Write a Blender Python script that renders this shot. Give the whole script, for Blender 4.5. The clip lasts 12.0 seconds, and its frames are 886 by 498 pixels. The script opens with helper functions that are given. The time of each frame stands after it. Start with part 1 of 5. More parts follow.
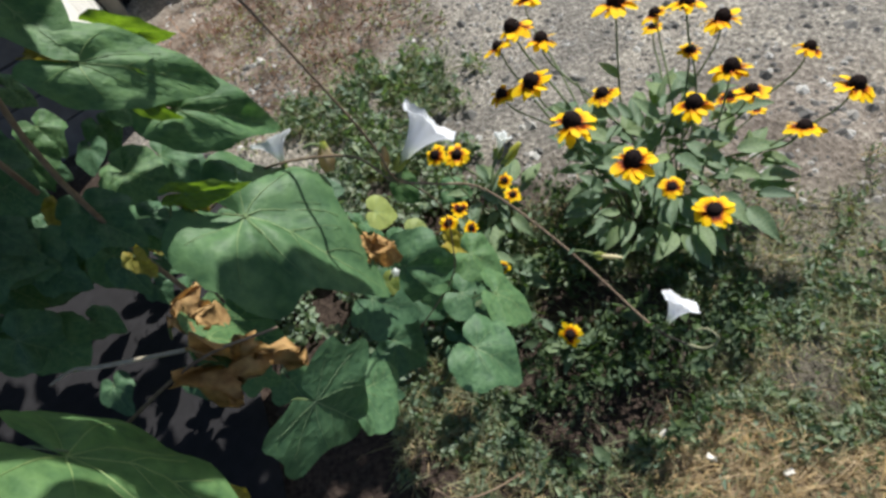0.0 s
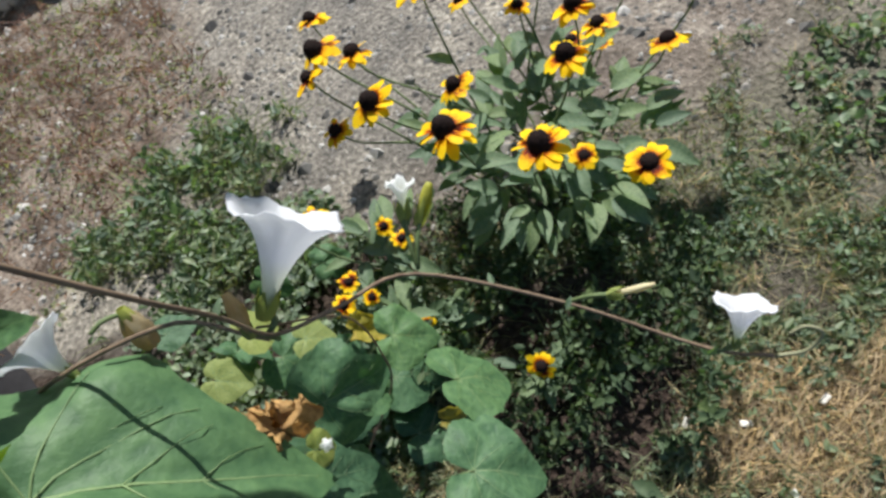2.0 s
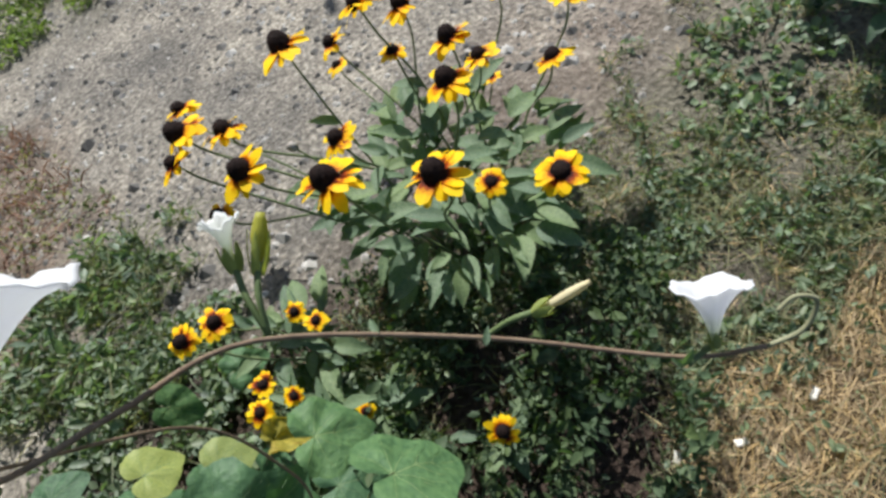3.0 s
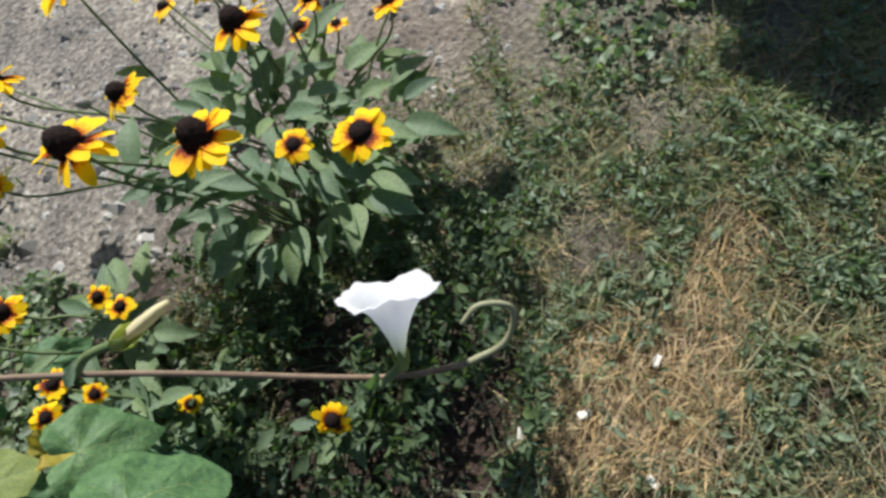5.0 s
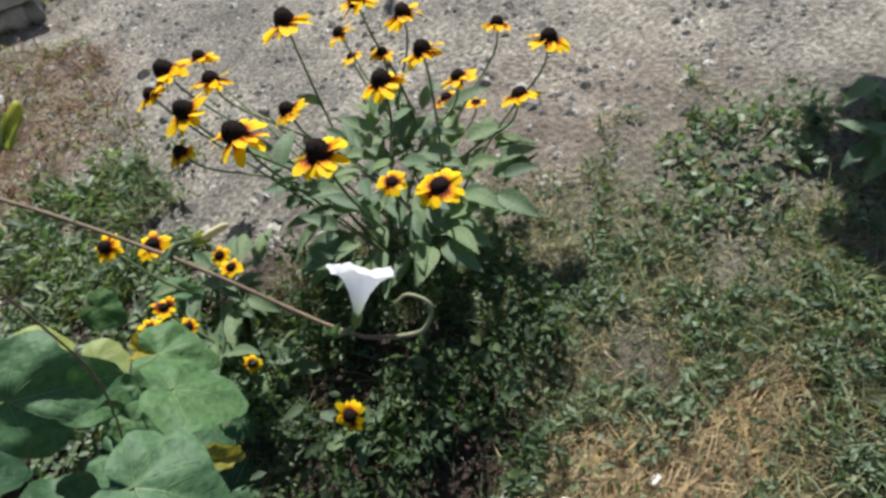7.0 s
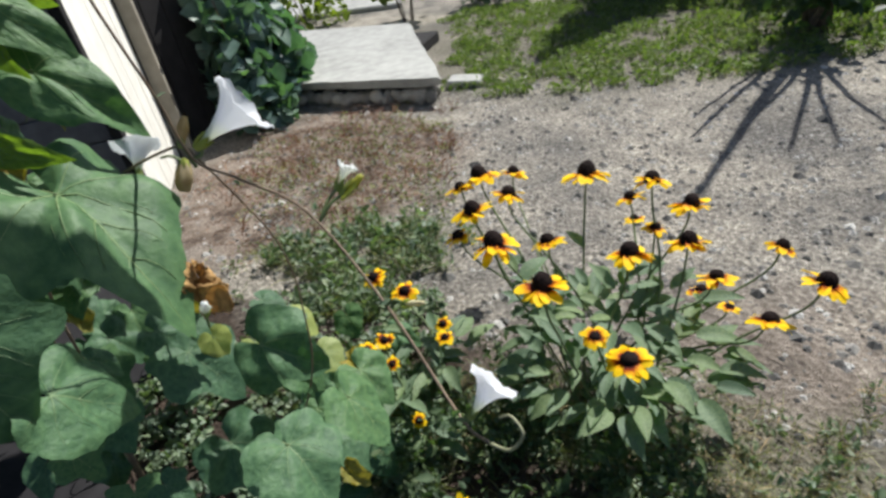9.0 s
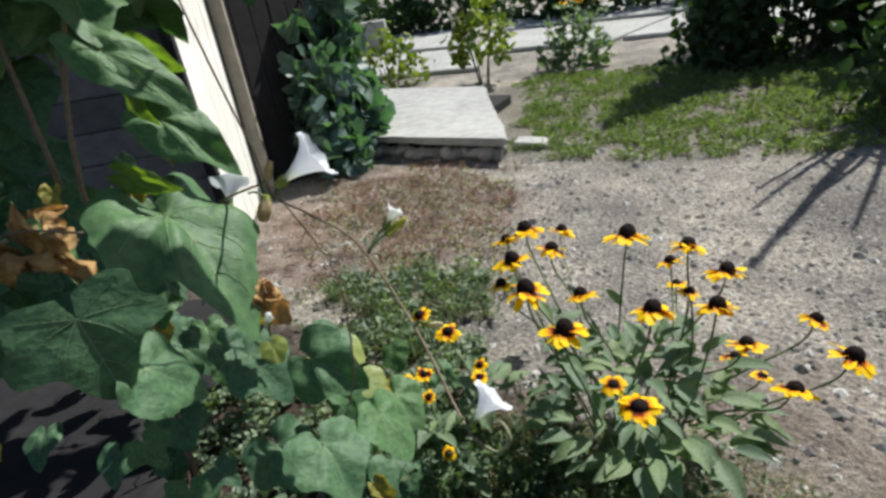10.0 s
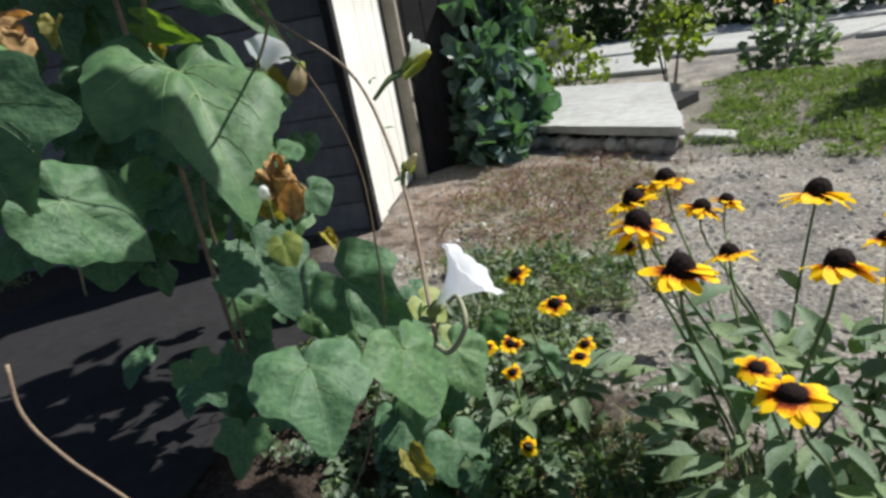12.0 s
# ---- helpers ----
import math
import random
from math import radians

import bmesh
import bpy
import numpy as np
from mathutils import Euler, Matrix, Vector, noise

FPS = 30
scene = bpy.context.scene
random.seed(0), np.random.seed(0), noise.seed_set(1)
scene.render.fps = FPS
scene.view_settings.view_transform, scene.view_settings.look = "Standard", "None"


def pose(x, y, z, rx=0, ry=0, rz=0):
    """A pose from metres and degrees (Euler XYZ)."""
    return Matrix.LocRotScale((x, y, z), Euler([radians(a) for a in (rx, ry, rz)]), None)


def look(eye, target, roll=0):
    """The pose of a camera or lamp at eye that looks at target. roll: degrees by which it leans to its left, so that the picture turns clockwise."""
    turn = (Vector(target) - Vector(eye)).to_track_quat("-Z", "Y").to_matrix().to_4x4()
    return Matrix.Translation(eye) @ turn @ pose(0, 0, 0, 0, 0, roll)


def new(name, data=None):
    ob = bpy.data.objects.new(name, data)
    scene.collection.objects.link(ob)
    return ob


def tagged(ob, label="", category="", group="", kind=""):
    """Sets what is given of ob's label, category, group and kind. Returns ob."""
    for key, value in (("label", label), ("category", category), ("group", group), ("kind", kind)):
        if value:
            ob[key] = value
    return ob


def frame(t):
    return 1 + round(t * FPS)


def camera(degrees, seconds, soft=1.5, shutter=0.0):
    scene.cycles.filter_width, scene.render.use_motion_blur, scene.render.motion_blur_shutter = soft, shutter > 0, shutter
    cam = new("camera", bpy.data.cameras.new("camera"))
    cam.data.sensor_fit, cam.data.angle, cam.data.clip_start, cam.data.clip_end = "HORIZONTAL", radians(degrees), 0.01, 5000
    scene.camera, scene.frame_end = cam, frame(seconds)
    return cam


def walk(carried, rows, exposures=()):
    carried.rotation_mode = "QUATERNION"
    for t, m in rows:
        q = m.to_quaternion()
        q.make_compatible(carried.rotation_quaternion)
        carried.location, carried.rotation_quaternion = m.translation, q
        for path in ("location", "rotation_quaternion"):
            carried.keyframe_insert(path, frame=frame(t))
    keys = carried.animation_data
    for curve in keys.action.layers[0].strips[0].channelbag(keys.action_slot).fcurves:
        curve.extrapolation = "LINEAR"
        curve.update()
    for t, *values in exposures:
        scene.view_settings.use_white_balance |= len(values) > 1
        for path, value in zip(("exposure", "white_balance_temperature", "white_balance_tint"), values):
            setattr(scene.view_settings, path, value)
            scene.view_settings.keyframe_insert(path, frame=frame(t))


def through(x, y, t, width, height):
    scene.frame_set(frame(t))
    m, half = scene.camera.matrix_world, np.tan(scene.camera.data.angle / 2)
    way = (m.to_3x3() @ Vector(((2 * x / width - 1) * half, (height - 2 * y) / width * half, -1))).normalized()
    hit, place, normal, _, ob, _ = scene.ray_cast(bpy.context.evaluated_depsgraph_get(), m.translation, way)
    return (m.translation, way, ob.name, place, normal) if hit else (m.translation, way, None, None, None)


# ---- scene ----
# ---- camera and walk ----
cam = camera(76.0, 12.0, soft=3.0)
ROWS = [
    (0.0, -0.0179, -0.1296, 1.4726, 31.43, 14.52, -10.78),
    (0.5, -0.0238, -0.0769, 1.4439, 28.31, 15.28, -18.80),
    (1.0, -0.0437, -0.0282, 1.3971, 25.64, 16.85, -26.76),
    (1.5, -0.0535, 0.0412, 1.3385, 25.18, 16.68, -32.59),
    (2.0, -0.0425, 0.1113, 1.2768, 26.40, 15.47, -39.82),
    (2.5, -0.0351, 0.1463, 1.1825, 29.01, 15.74, -49.26),
    (3.0, -0.0092, 0.1225, 1.1294, 30.64, 16.62, -53.46),
    (3.5, 0.0390, 0.1030, 1.0840, 27.57, 15.83, -56.90),
    (5.5, 0.1390, -0.0005, 1.0115, 25.35, 10.40, -58.02),
    (6.0, 0.1456, -0.0559, 1.0335, 25.02, 12.96, -53.79),
    (6.5, 0.1350, -0.0930, 1.0673, 31.46, 12.25, -45.19),
    (8.5, 0.1413, -0.1835, 1.1379, 50.72, 9.50, -6.90),
    (9.0, 0.2023, -0.2243, 1.1680, 56.66, 8.82, 2.06),
    (9.5, 0.2319, -0.2772, 1.1855, 60.76, 7.75, 6.21),
    (10.0, 0.2676, -0.3361, 1.2029, 63.34, 7.95, 10.14),
    (10.5, 0.2699, -0.3841, 1.2133, 63.47, 7.86, 9.35),
    (11.0, 0.2573, -0.3847, 1.1853, 63.63, 7.47, 12.47),
    (11.5, 0.2553, -0.2994, 1.0649, 63.75, 8.22, 18.06),
    (12.0, 0.3460, -0.1359, 0.9056, 68.37, 9.79, 28.61),
]
walk(cam, [(t, pose(*r)) for t, *r in ROWS])

# ---- sky, sun and exposure ----
SUN_EL, SUN_AZ = radians(50), radians(38)
world = bpy.data.worlds.new("sky")
scene.world = world
world.use_nodes = True
sky = world.node_tree.nodes.new("ShaderNodeTexSky")
sky.sky_type, sky.sun_disc = "NISHITA", False
sky.sun_elevation, sky.sun_rotation = SUN_EL, SUN_AZ
background = world.node_tree.nodes["Background"]
background.inputs[1].default_value = 0.07
world.node_tree.links.new(sky.outputs[0], background.inputs[0])
sun = new("sun", bpy.data.lights.new("sun", "SUN"))
sun.data.energy, sun.data.angle, sun.data.color = 5.0, radians(0.6), (1.0, 0.985, 0.94)
to_sun = Vector((math.sin(SUN_AZ) * math.cos(SUN_EL), math.cos(SUN_AZ) * math.cos(SUN_EL), math.sin(SUN_EL)))
sun.matrix_world = look(to_sun * 20, (0, 0, 0))
scene.view_settings.exposure = 0.52


# ---- materials ----
def nodes_of(name):
    m = bpy.data.materials.new(name)
    m.use_nodes = True
    nt = m.node_tree
    return m, nt, nt.nodes["Principled BSDF"], nt.nodes["Material Output"]


def noise_node(nt, scale, detail=4.0, rough=0.55, coord="Object", warp=0.0):
    tc = nt.nodes.new("ShaderNodeTexCoord")
    n = nt.nodes.new("ShaderNodeTexNoise")
    n.inputs["Scale"].default_value, n.inputs["Detail"].default_value, n.inputs["Roughness"].default_value = scale, detail, rough
    n.inputs["Distortion"].default_value = warp
    nt.links.new(tc.outputs[coord], n.inputs["Vector"])
    return n


def ramp(nt, source, stops):
    r = nt.nodes.new("ShaderNodeValToRGB")
    while len(r.color_ramp.elements) < len(stops):
        r.color_ramp.elements.new(0.5)
    for e, (p, c) in zip(r.color_ramp.elements, stops):
        e.position, e.color = p, (*c, 1)
    nt.links.new(source, r.inputs[0])
    return r.outputs[0]


def mix(nt, fac, a, b, kind="MIX"):
    m = nt.nodes.new("ShaderNodeMix")
    m.data_type, m.blend_type = "RGBA", kind
    for socket, v in ((m.inputs[0], fac), (m.inputs[6], a), (m.inputs[7], b)):
        if isinstance(v, (int, float)):
            socket.default_value = v
        elif isinstance(v, tuple):
            socket.default_value = (*v, 1)
        else:
            nt.links.new(v, socket)
    return m.outputs[2]


def math_node(nt, op, a, b=0.0, clamp=False):
    m = nt.nodes.new("ShaderNodeMath")
    m.operation, m.use_clamp = op, clamp
    for socket, v in ((m.inputs[0], a), (m.inputs[1], b)):
        if isinstance(v, (int, float)):
            socket.default_value = v
        else:
            nt.links.new(v, socket)
    return m.outputs[0]


def bump(nt, bsdf, height, strength=0.3, distance=0.005):
    b = nt.nodes.new("ShaderNodeBump")
    b.inputs["Strength"].default_value, b.inputs["Distance"].default_value = strength, distance
    nt.links.new(height, b.inputs["Height"])
    nt.links.new(b.outputs[0], bsdf.inputs["Normal"])


def surface(name, dark, light, scale=20.0, rough=0.8, relief=0.3, depth=0.004, spread=0.0, metal=0.0, specular=0.3):
    """A solid, weathered surface: two colours mixed at two scales, with relief; spread varies it from piece to piece."""
    m, nt, bsdf, _ = nodes_of(name)
    fine, broad = noise_node(nt, scale, 6), noise_node(nt, scale * 0.13, 3)
    c = mix(nt, math_node(nt, "MULTIPLY", ramp(nt, fine.outputs[0], [(0.3, (0, 0, 0)), (0.7, (1, 1, 1))]), 1.0), dark, light)
    c = mix(nt, 0.35, c, ramp(nt, broad.outputs[0], [(0.35, dark), (0.65, light)]))
    if spread:
        info = nt.nodes.new("ShaderNodeObjectInfo")
        c = mix(nt, 1.0, c, ramp(nt, info.outputs["Random"], [(0.0, (1 - spread,) * 3), (1.0, (1 + spread,) * 3)]), "MULTIPLY")
    nt.links.new(c, bsdf.inputs["Base Color"])
    bsdf.inputs["Roughness"].default_value, bsdf.inputs["Metallic"].default_value = rough, metal
    bsdf.inputs["Specular IOR Level"].default_value = specular
    bump(nt, bsdf, fine.outputs[0], relief, depth)
    return m


def foliage(name, dark, light, glow, through=0.35, rough=0.5, scale=25.0, source="Object", spots=None, specular=0.3, pucker=0.25, dry=None):
    """Leaf tissue: mottled, slightly glossy, letting light through; varies from leaf to leaf."""
    m, nt, bsdf, out = nodes_of(name)
    n = noise_node(nt, scale, 5)
    if source == "Island":
        rnd = nt.nodes.new("ShaderNodeNewGeometry").outputs["Random Per Island"]
    else:
        rnd = nt.nodes.new("ShaderNodeObjectInfo").outputs["Random"]
    c = ramp(nt, n.outputs[0], [(0.3, dark), (0.72, light)])
    c = mix(nt, 0.75, c, ramp(nt, rnd, [(0.0, (0.72, 0.75, 0.85)), (0.5, (1, 1, 1)), (1.0, (1.3, 1.2, 0.85))]), "MULTIPLY")
    if dry:
        drift, drift2 = noise_node(nt, 2.6, 4, 0.65), noise_node(nt, 9, 3)
        f = math_node(nt, "ADD", drift.outputs[0], math_node(nt, "MULTIPLY", math_node(nt, "SUBTRACT", rnd, 0.5), 0.22))
        c = mix(nt, ramp(nt, f, [(0.46, (0, 0, 0)), (0.68, (0.85, 0.85, 0.85))]), c, dry)
        c = mix(nt, 0.6, c, ramp(nt, drift2.outputs[0], [(0.3, (0.6, 0.65, 0.68)), (0.7, (1.3, 1.28, 1.2))]), "MULTIPLY")
    if spots:
        blot = noise_node(nt, 2.5, 4)
        c = mix(nt, ramp(nt, blot.outputs[0], [(0.55, (0, 0, 0)), (0.8, (0.8, 0.8, 0.8))]), c, spots)
    nt.links.new(c, bsdf.inputs["Base Color"])
    bsdf.inputs["Roughness"].default_value = rough
    bsdf.inputs["Specular IOR Level"].default_value = specular
    bump(nt, bsdf, n.outputs[0], pucker, 0.003)
    t = nt.nodes.new("ShaderNodeBsdfTranslucent")
    nt.links.new(mix(nt, 1.0, c, glow, "MULTIPLY"), t.inputs[0])
    s = nt.nodes.new("ShaderNodeMixShader")
    s.inputs[0].default_value = through
    nt.links.new(bsdf.outputs[0], s.inputs[1])
    nt.links.new(t.outputs[0], s.inputs[2])
    nt.links.new(s.outputs[0], out.inputs[0])
    return m


def zone(nt, xyz, cx, cy, rx, ry, turn, wobble, soft=0.35):
    """1 inside a ragged ellipse of the plan, 0 outside."""
    mp = nt.nodes.new("ShaderNodeMapping")
    mp.vector_type = "TEXTURE"
    mp.inputs["Location"].default_value = (cx, cy, 0)
    mp.inputs["Rotation"].default_value = (0, 0, radians(turn))
    mp.inputs["Scale"].default_value = (rx, ry, 1000)
    nt.links.new(xyz, mp.inputs[0])
    l = nt.nodes.new("ShaderNodeVectorMath")
    l.operation = "LENGTH"
    nt.links.new(mp.outputs[0], l.inputs[0])
    d = math_node(nt, "ADD", l.outputs["Value"], math_node(nt, "MULTIPLY", math_node(nt, "SUBTRACT", wobble, 0.5), 1.3))
    return math_node(nt, "DIVIDE", math_node(nt, "SUBTRACT", 1.0 + soft / 2, d), soft, True)


def ground_material():
    m, nt, bsdf, _ = nodes_of("gravelly_soil")
    xyz = nt.nodes.new("ShaderNodeTexCoord").outputs["Object"]
    wob, mid, fine, grit = noise_node(nt, 2.2, 5), noise_node(nt, 9, 6), noise_node(nt, 60, 6), noise_node(nt, 210, 3)
    v = nt.nodes.new("ShaderNodeTexVoronoi")
    v.inputs["Scale"].default_value = 75
    nt.links.new(xyz, v.inputs["Vector"])
    gravel = ramp(nt, fine.outputs[0], [(0.27, (0.125, 0.121, 0.116)), (0.5, (0.275, 0.264, 0.248)), (0.74, (0.52, 0.498, 0.466))])
    gravel = mix(nt, 0.3, gravel, ramp(nt, v.outputs["Color"], [(0.2, (0.5, 0.49, 0.485)), (0.8, (1.5, 1.47, 1.41))]), "MULTIPLY")
    broad = noise_node(nt, 1.6, 6, 0.62)
    gravel = mix(nt, 0.8, gravel, ramp(nt, broad.outputs[0], [(0.36, (0.52, 0.52, 0.53)), (0.62, (1.5, 1.44, 1.34))]), "MULTIPLY")
    gravel = mix(nt, 0.85, gravel, ramp(nt, mid.outputs[0], [(0.3, (0.7, 0.68, 0.66)), (0.7, (1.12, 1.1, 1.05))]), "MULTIPLY")
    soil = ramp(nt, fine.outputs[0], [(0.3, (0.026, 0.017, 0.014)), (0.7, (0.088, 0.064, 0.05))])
    dirt = ramp(nt, fine.outputs[0], [(0.3, (0.15, 0.122, 0.102)), (0.7, (0.3, 0.255, 0.215))])
    straw = ramp(nt, fine.outputs[0], [(0.3, (0.1, 0.075, 0.05)), (0.7, (0.32, 0.24, 0.155))])
    moss = ramp(nt, fine.outputs[0], [(0.3, (0.08, 0.075, 0.058)), (0.7, (0.27, 0.25, 0.195))])
    patch = noise_node(nt, 5.5, 6, 0.65)
    dirt = mix(nt, 0.9, dirt, ramp(nt, patch.outputs[0], [(0.38, (0.36, 0.3, 0.27)), (0.48, (0.9, 0.82, 0.77)), (0.6, (1.4, 1.38, 1.36))]), "MULTIPLY")
    w = wob.outputs[0]
    sep = nt.nodes.new("ShaderNodeSeparateXYZ")
    nt.links.new(xyz, sep.inputs[0])
    # the edge of the gravel runs slantwise across the plan
    edge = math_node(nt, "ADD", sep.outputs[1], math_node(nt, "MULTIPLY", sep.outputs[0], 0.5))
    edge = math_node(nt, "ADD", edge, math_node(nt, "MULTIPLY", math_node(nt, "SUBTRACT", w, 0.5), 1.0))
    far = math_node(nt, "DIVIDE", math_node(nt, "SUBTRACT", edge, 0.86), 0.25, True)
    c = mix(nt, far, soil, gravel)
    c = mix(nt, zone(nt, xyz, 0.34, 0.03, 0.18, 0.13, -40, w), c, straw)
    c = mix(nt, zone(nt, xyz, 0.57, -0.02, 0.2, 0.06, 12, w), c, straw)
    c = mix(nt, zone(nt, xyz, -0.78, 2.45, 0.75, 0.88, 0, w), c, dirt)
    c = mix(nt, math_node(nt, "MULTIPLY", zone(nt, xyz, 0.9, 0.8, 0.5, 0.32, -25, w, 0.9), 0.6), c, dirt)
    c = mix(nt, zone(nt, xyz, 1.45, 4.4, 1.9, 1.3, -8, w, 0.7), c, moss)
    c = mix(nt, zone(nt, xyz, 1.1, 0.25, 0.8, 0.35, -25, w, 0.8), c, moss)
    # soil under the vine, its dark tone also giving the shade there
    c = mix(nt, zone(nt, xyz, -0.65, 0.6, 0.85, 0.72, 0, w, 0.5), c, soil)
    nt.links.new(c, bsdf.inputs["Base Color"])
    bsdf.inputs["Roughness"].default_value = 0.95
    bsdf.inputs["Specular IOR Level"].default_value = 0.2
    h = math_node(nt, "ADD", fine.outputs[0], math_node(nt, "MULTIPLY", grit.outputs[0], 0.5))
    bump(nt, bsdf, h, 1.0, 0.02)
    return m


GROUND = ground_material()
STONE = surface("gravel_stone", (0.16, 0.145, 0.13), (0.46, 0.43, 0.39), 40, 0.85, 0.4, spread=0.4)
CONCRETE = surface("pale_concrete", (0.25, 0.25, 0.238), (0.43, 0.43, 0.405), 14, 0.9, 0.5, 0.006)
WHITE_WOOD = surface("chalky_white_paint", (0.62, 0.60, 0.54), (0.82, 0.80, 0.74), 9, 0.75, 0.25, 0.003, spread=0.06)
# cream trim darkened to tan, with the shade on its face painted in
SHADED_TRIM = surface("shaded_cream_trim", (0.2, 0.18, 0.145), (0.36, 0.325, 0.265), 12, 0.75, 0.3, 0.003)
GREY_WOOD = surface("weathered_grey_boards", (0.085, 0.083, 0.093), (0.17, 0.165, 0.178), 18, 0.85, 0.4, 0.004, spread=0.25)
# dark wood, taken near black so that the colour carries shade
DARK_SHADE_WOOD = surface("dark_shade_boards", (0.007, 0.0065, 0.007), (0.018, 0.0165, 0.0175), 16, 0.85, 0.4, 0.004, spread=0.25)
# dark cloth, made blacker still in place of shade cast on it
SHEET = surface("shade_dark_cloth", (0.009, 0.0085, 0.0095), (0.021, 0.02, 0.022), 30, 0.9, 0.3, 0.003)
BARK = surface("bark", (0.06, 0.045, 0.035), (0.17, 0.135, 0.1), 45, 0.9, 0.8, 0.01)
VINE_SKIN = surface("vine_skin", (0.13, 0.085, 0.06), (0.27, 0.2, 0.135), 90, 0.6, 0.3, 0.001)
GREEN_STEM = surface("green_stem", (0.08, 0.12, 0.045), (0.16, 0.21, 0.09), 90, 0.55, 0.2, 0.001)
TENDRIL = surface("tendril_skin", (0.2, 0.205, 0.12), (0.36, 0.35, 0.22), 120, 0.6, 0.2, 0.001)
ROPE = surface("pale_cord", (0.3, 0.26, 0.19), (0.5, 0.44, 0.34), 160, 0.85, 0.6, 0.002)
LEAF = foliage("vine_leaf", (0.042, 0.1, 0.05), (0.1, 0.19, 0.09), (1.5, 2.0, 0.5), 0.17, 0.54, 9, specular=0.28, pucker=1.0)
# brighter lime copy of the leaf; light from behind is in its colour
BACKLIT_LEAF = foliage("backlit_lime_leaf", (0.09, 0.16, 0.03), (0.18, 0.28, 0.05), (1.7, 1.8, 0.5), 0.45, 0.5, 9, pucker=0.6)
LEAF_VEIN = foliage("leaf_vein", (0.14, 0.22, 0.11), (0.22, 0.31, 0.16), (1.2, 1.5, 0.6), 0.2, 0.5)
YELLOW_LEAF = foliage("yellowing_leaf", (0.2, 0.2, 0.045), (0.42, 0.37, 0.09), (1.3, 1.2, 0.4), 0.4, 0.55, 6, spots=(0.22, 0.1, 0.03), pucker=0.5)
PALE_LEAF = foliage("pale_green_leaf", (0.2, 0.27, 0.09), (0.36, 0.4, 0.15), (1.3, 1.4, 0.5), 0.35, 0.5)
DRY_LEAF = foliage("dry_leaf", (0.2, 0.11, 0.045), (0.55, 0.36, 0.16), (1.2, 0.9, 0.5), 0.25, 0.7, 5, pucker=0.6)
SHRUB_LEAF = foliage("bluish_shrub_leaf", (0.05, 0.095, 0.085), (0.135, 0.205, 0.185), (1.5, 2.2, 0.6), 0.25, 0.45, 12, "Island")
DAISY_LEAF = foliage("daisy_leaf", (0.085, 0.14, 0.085), (0.2, 0.27, 0.165), (1.5, 2.0, 0.6), 0.3, 0.6)
WEED_LEAF = foliage("weed_leaf", (0.03, 0.06, 0.032), (0.27, 0.345, 0.235), (1.5, 1.9, 0.7), 0.3, 0.5, 30, "Island", specular=0.4, dry=(0.16, 0.195, 0.115))
GRASS = foliage("short_grass", (0.06, 0.09, 0.05), (0.33, 0.36, 0.225), (1.4, 1.6, 0.5), 0.3, 0.6, 30, "Island", dry=(0.33, 0.3, 0.19))
STRAW = foliage("straw", (0.22, 0.16, 0.09), (0.68, 0.53, 0.32), (1.1, 1.0, 0.7), 0.2, 0.7, 40, "Island")
# leaf green lowered to imitate the shade beneath the coneflowers
SHADE_UNDER_LEAF = foliage("shade_undergrowth_leaf", (0.026, 0.046, 0.024), (0.105, 0.155, 0.08), (1.5, 1.9, 0.6), 0.25, 0.6, 30, "Island", specular=0.2)
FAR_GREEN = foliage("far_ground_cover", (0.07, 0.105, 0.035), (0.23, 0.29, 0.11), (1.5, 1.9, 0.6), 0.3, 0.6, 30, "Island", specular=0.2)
LITTER = foliage("dry_litter", (0.11, 0.05, 0.034), (0.33, 0.2, 0.14), (1.1, 0.9, 0.6), 0.15, 0.8, 40, "Island")
DARK_LEAF = foliage("dark_bush_leaf", (0.018, 0.04, 0.018), (0.05, 0.085, 0.035), (1.4, 1.8, 0.5), 0.25, 0.5, 10, "Island")
LIME_LEAF = foliage("lime_weed_leaf", (0.10, 0.15, 0.035), (0.24, 0.29, 0.07), (1.4, 1.6, 0.4), 0.35, 0.55, 12, "Island")
CONE = surface("dark_brown_cone", (0.006, 0.004, 0.004), (0.022, 0.012, 0.01), 400, 0.85, 0.7, 0.001, specular=0.12)
CALYX = foliage("calyx_green", (0.22, 0.27, 0.08), (0.38, 0.42, 0.14), (1.3, 1.4, 0.5), 0.3, 0.5)


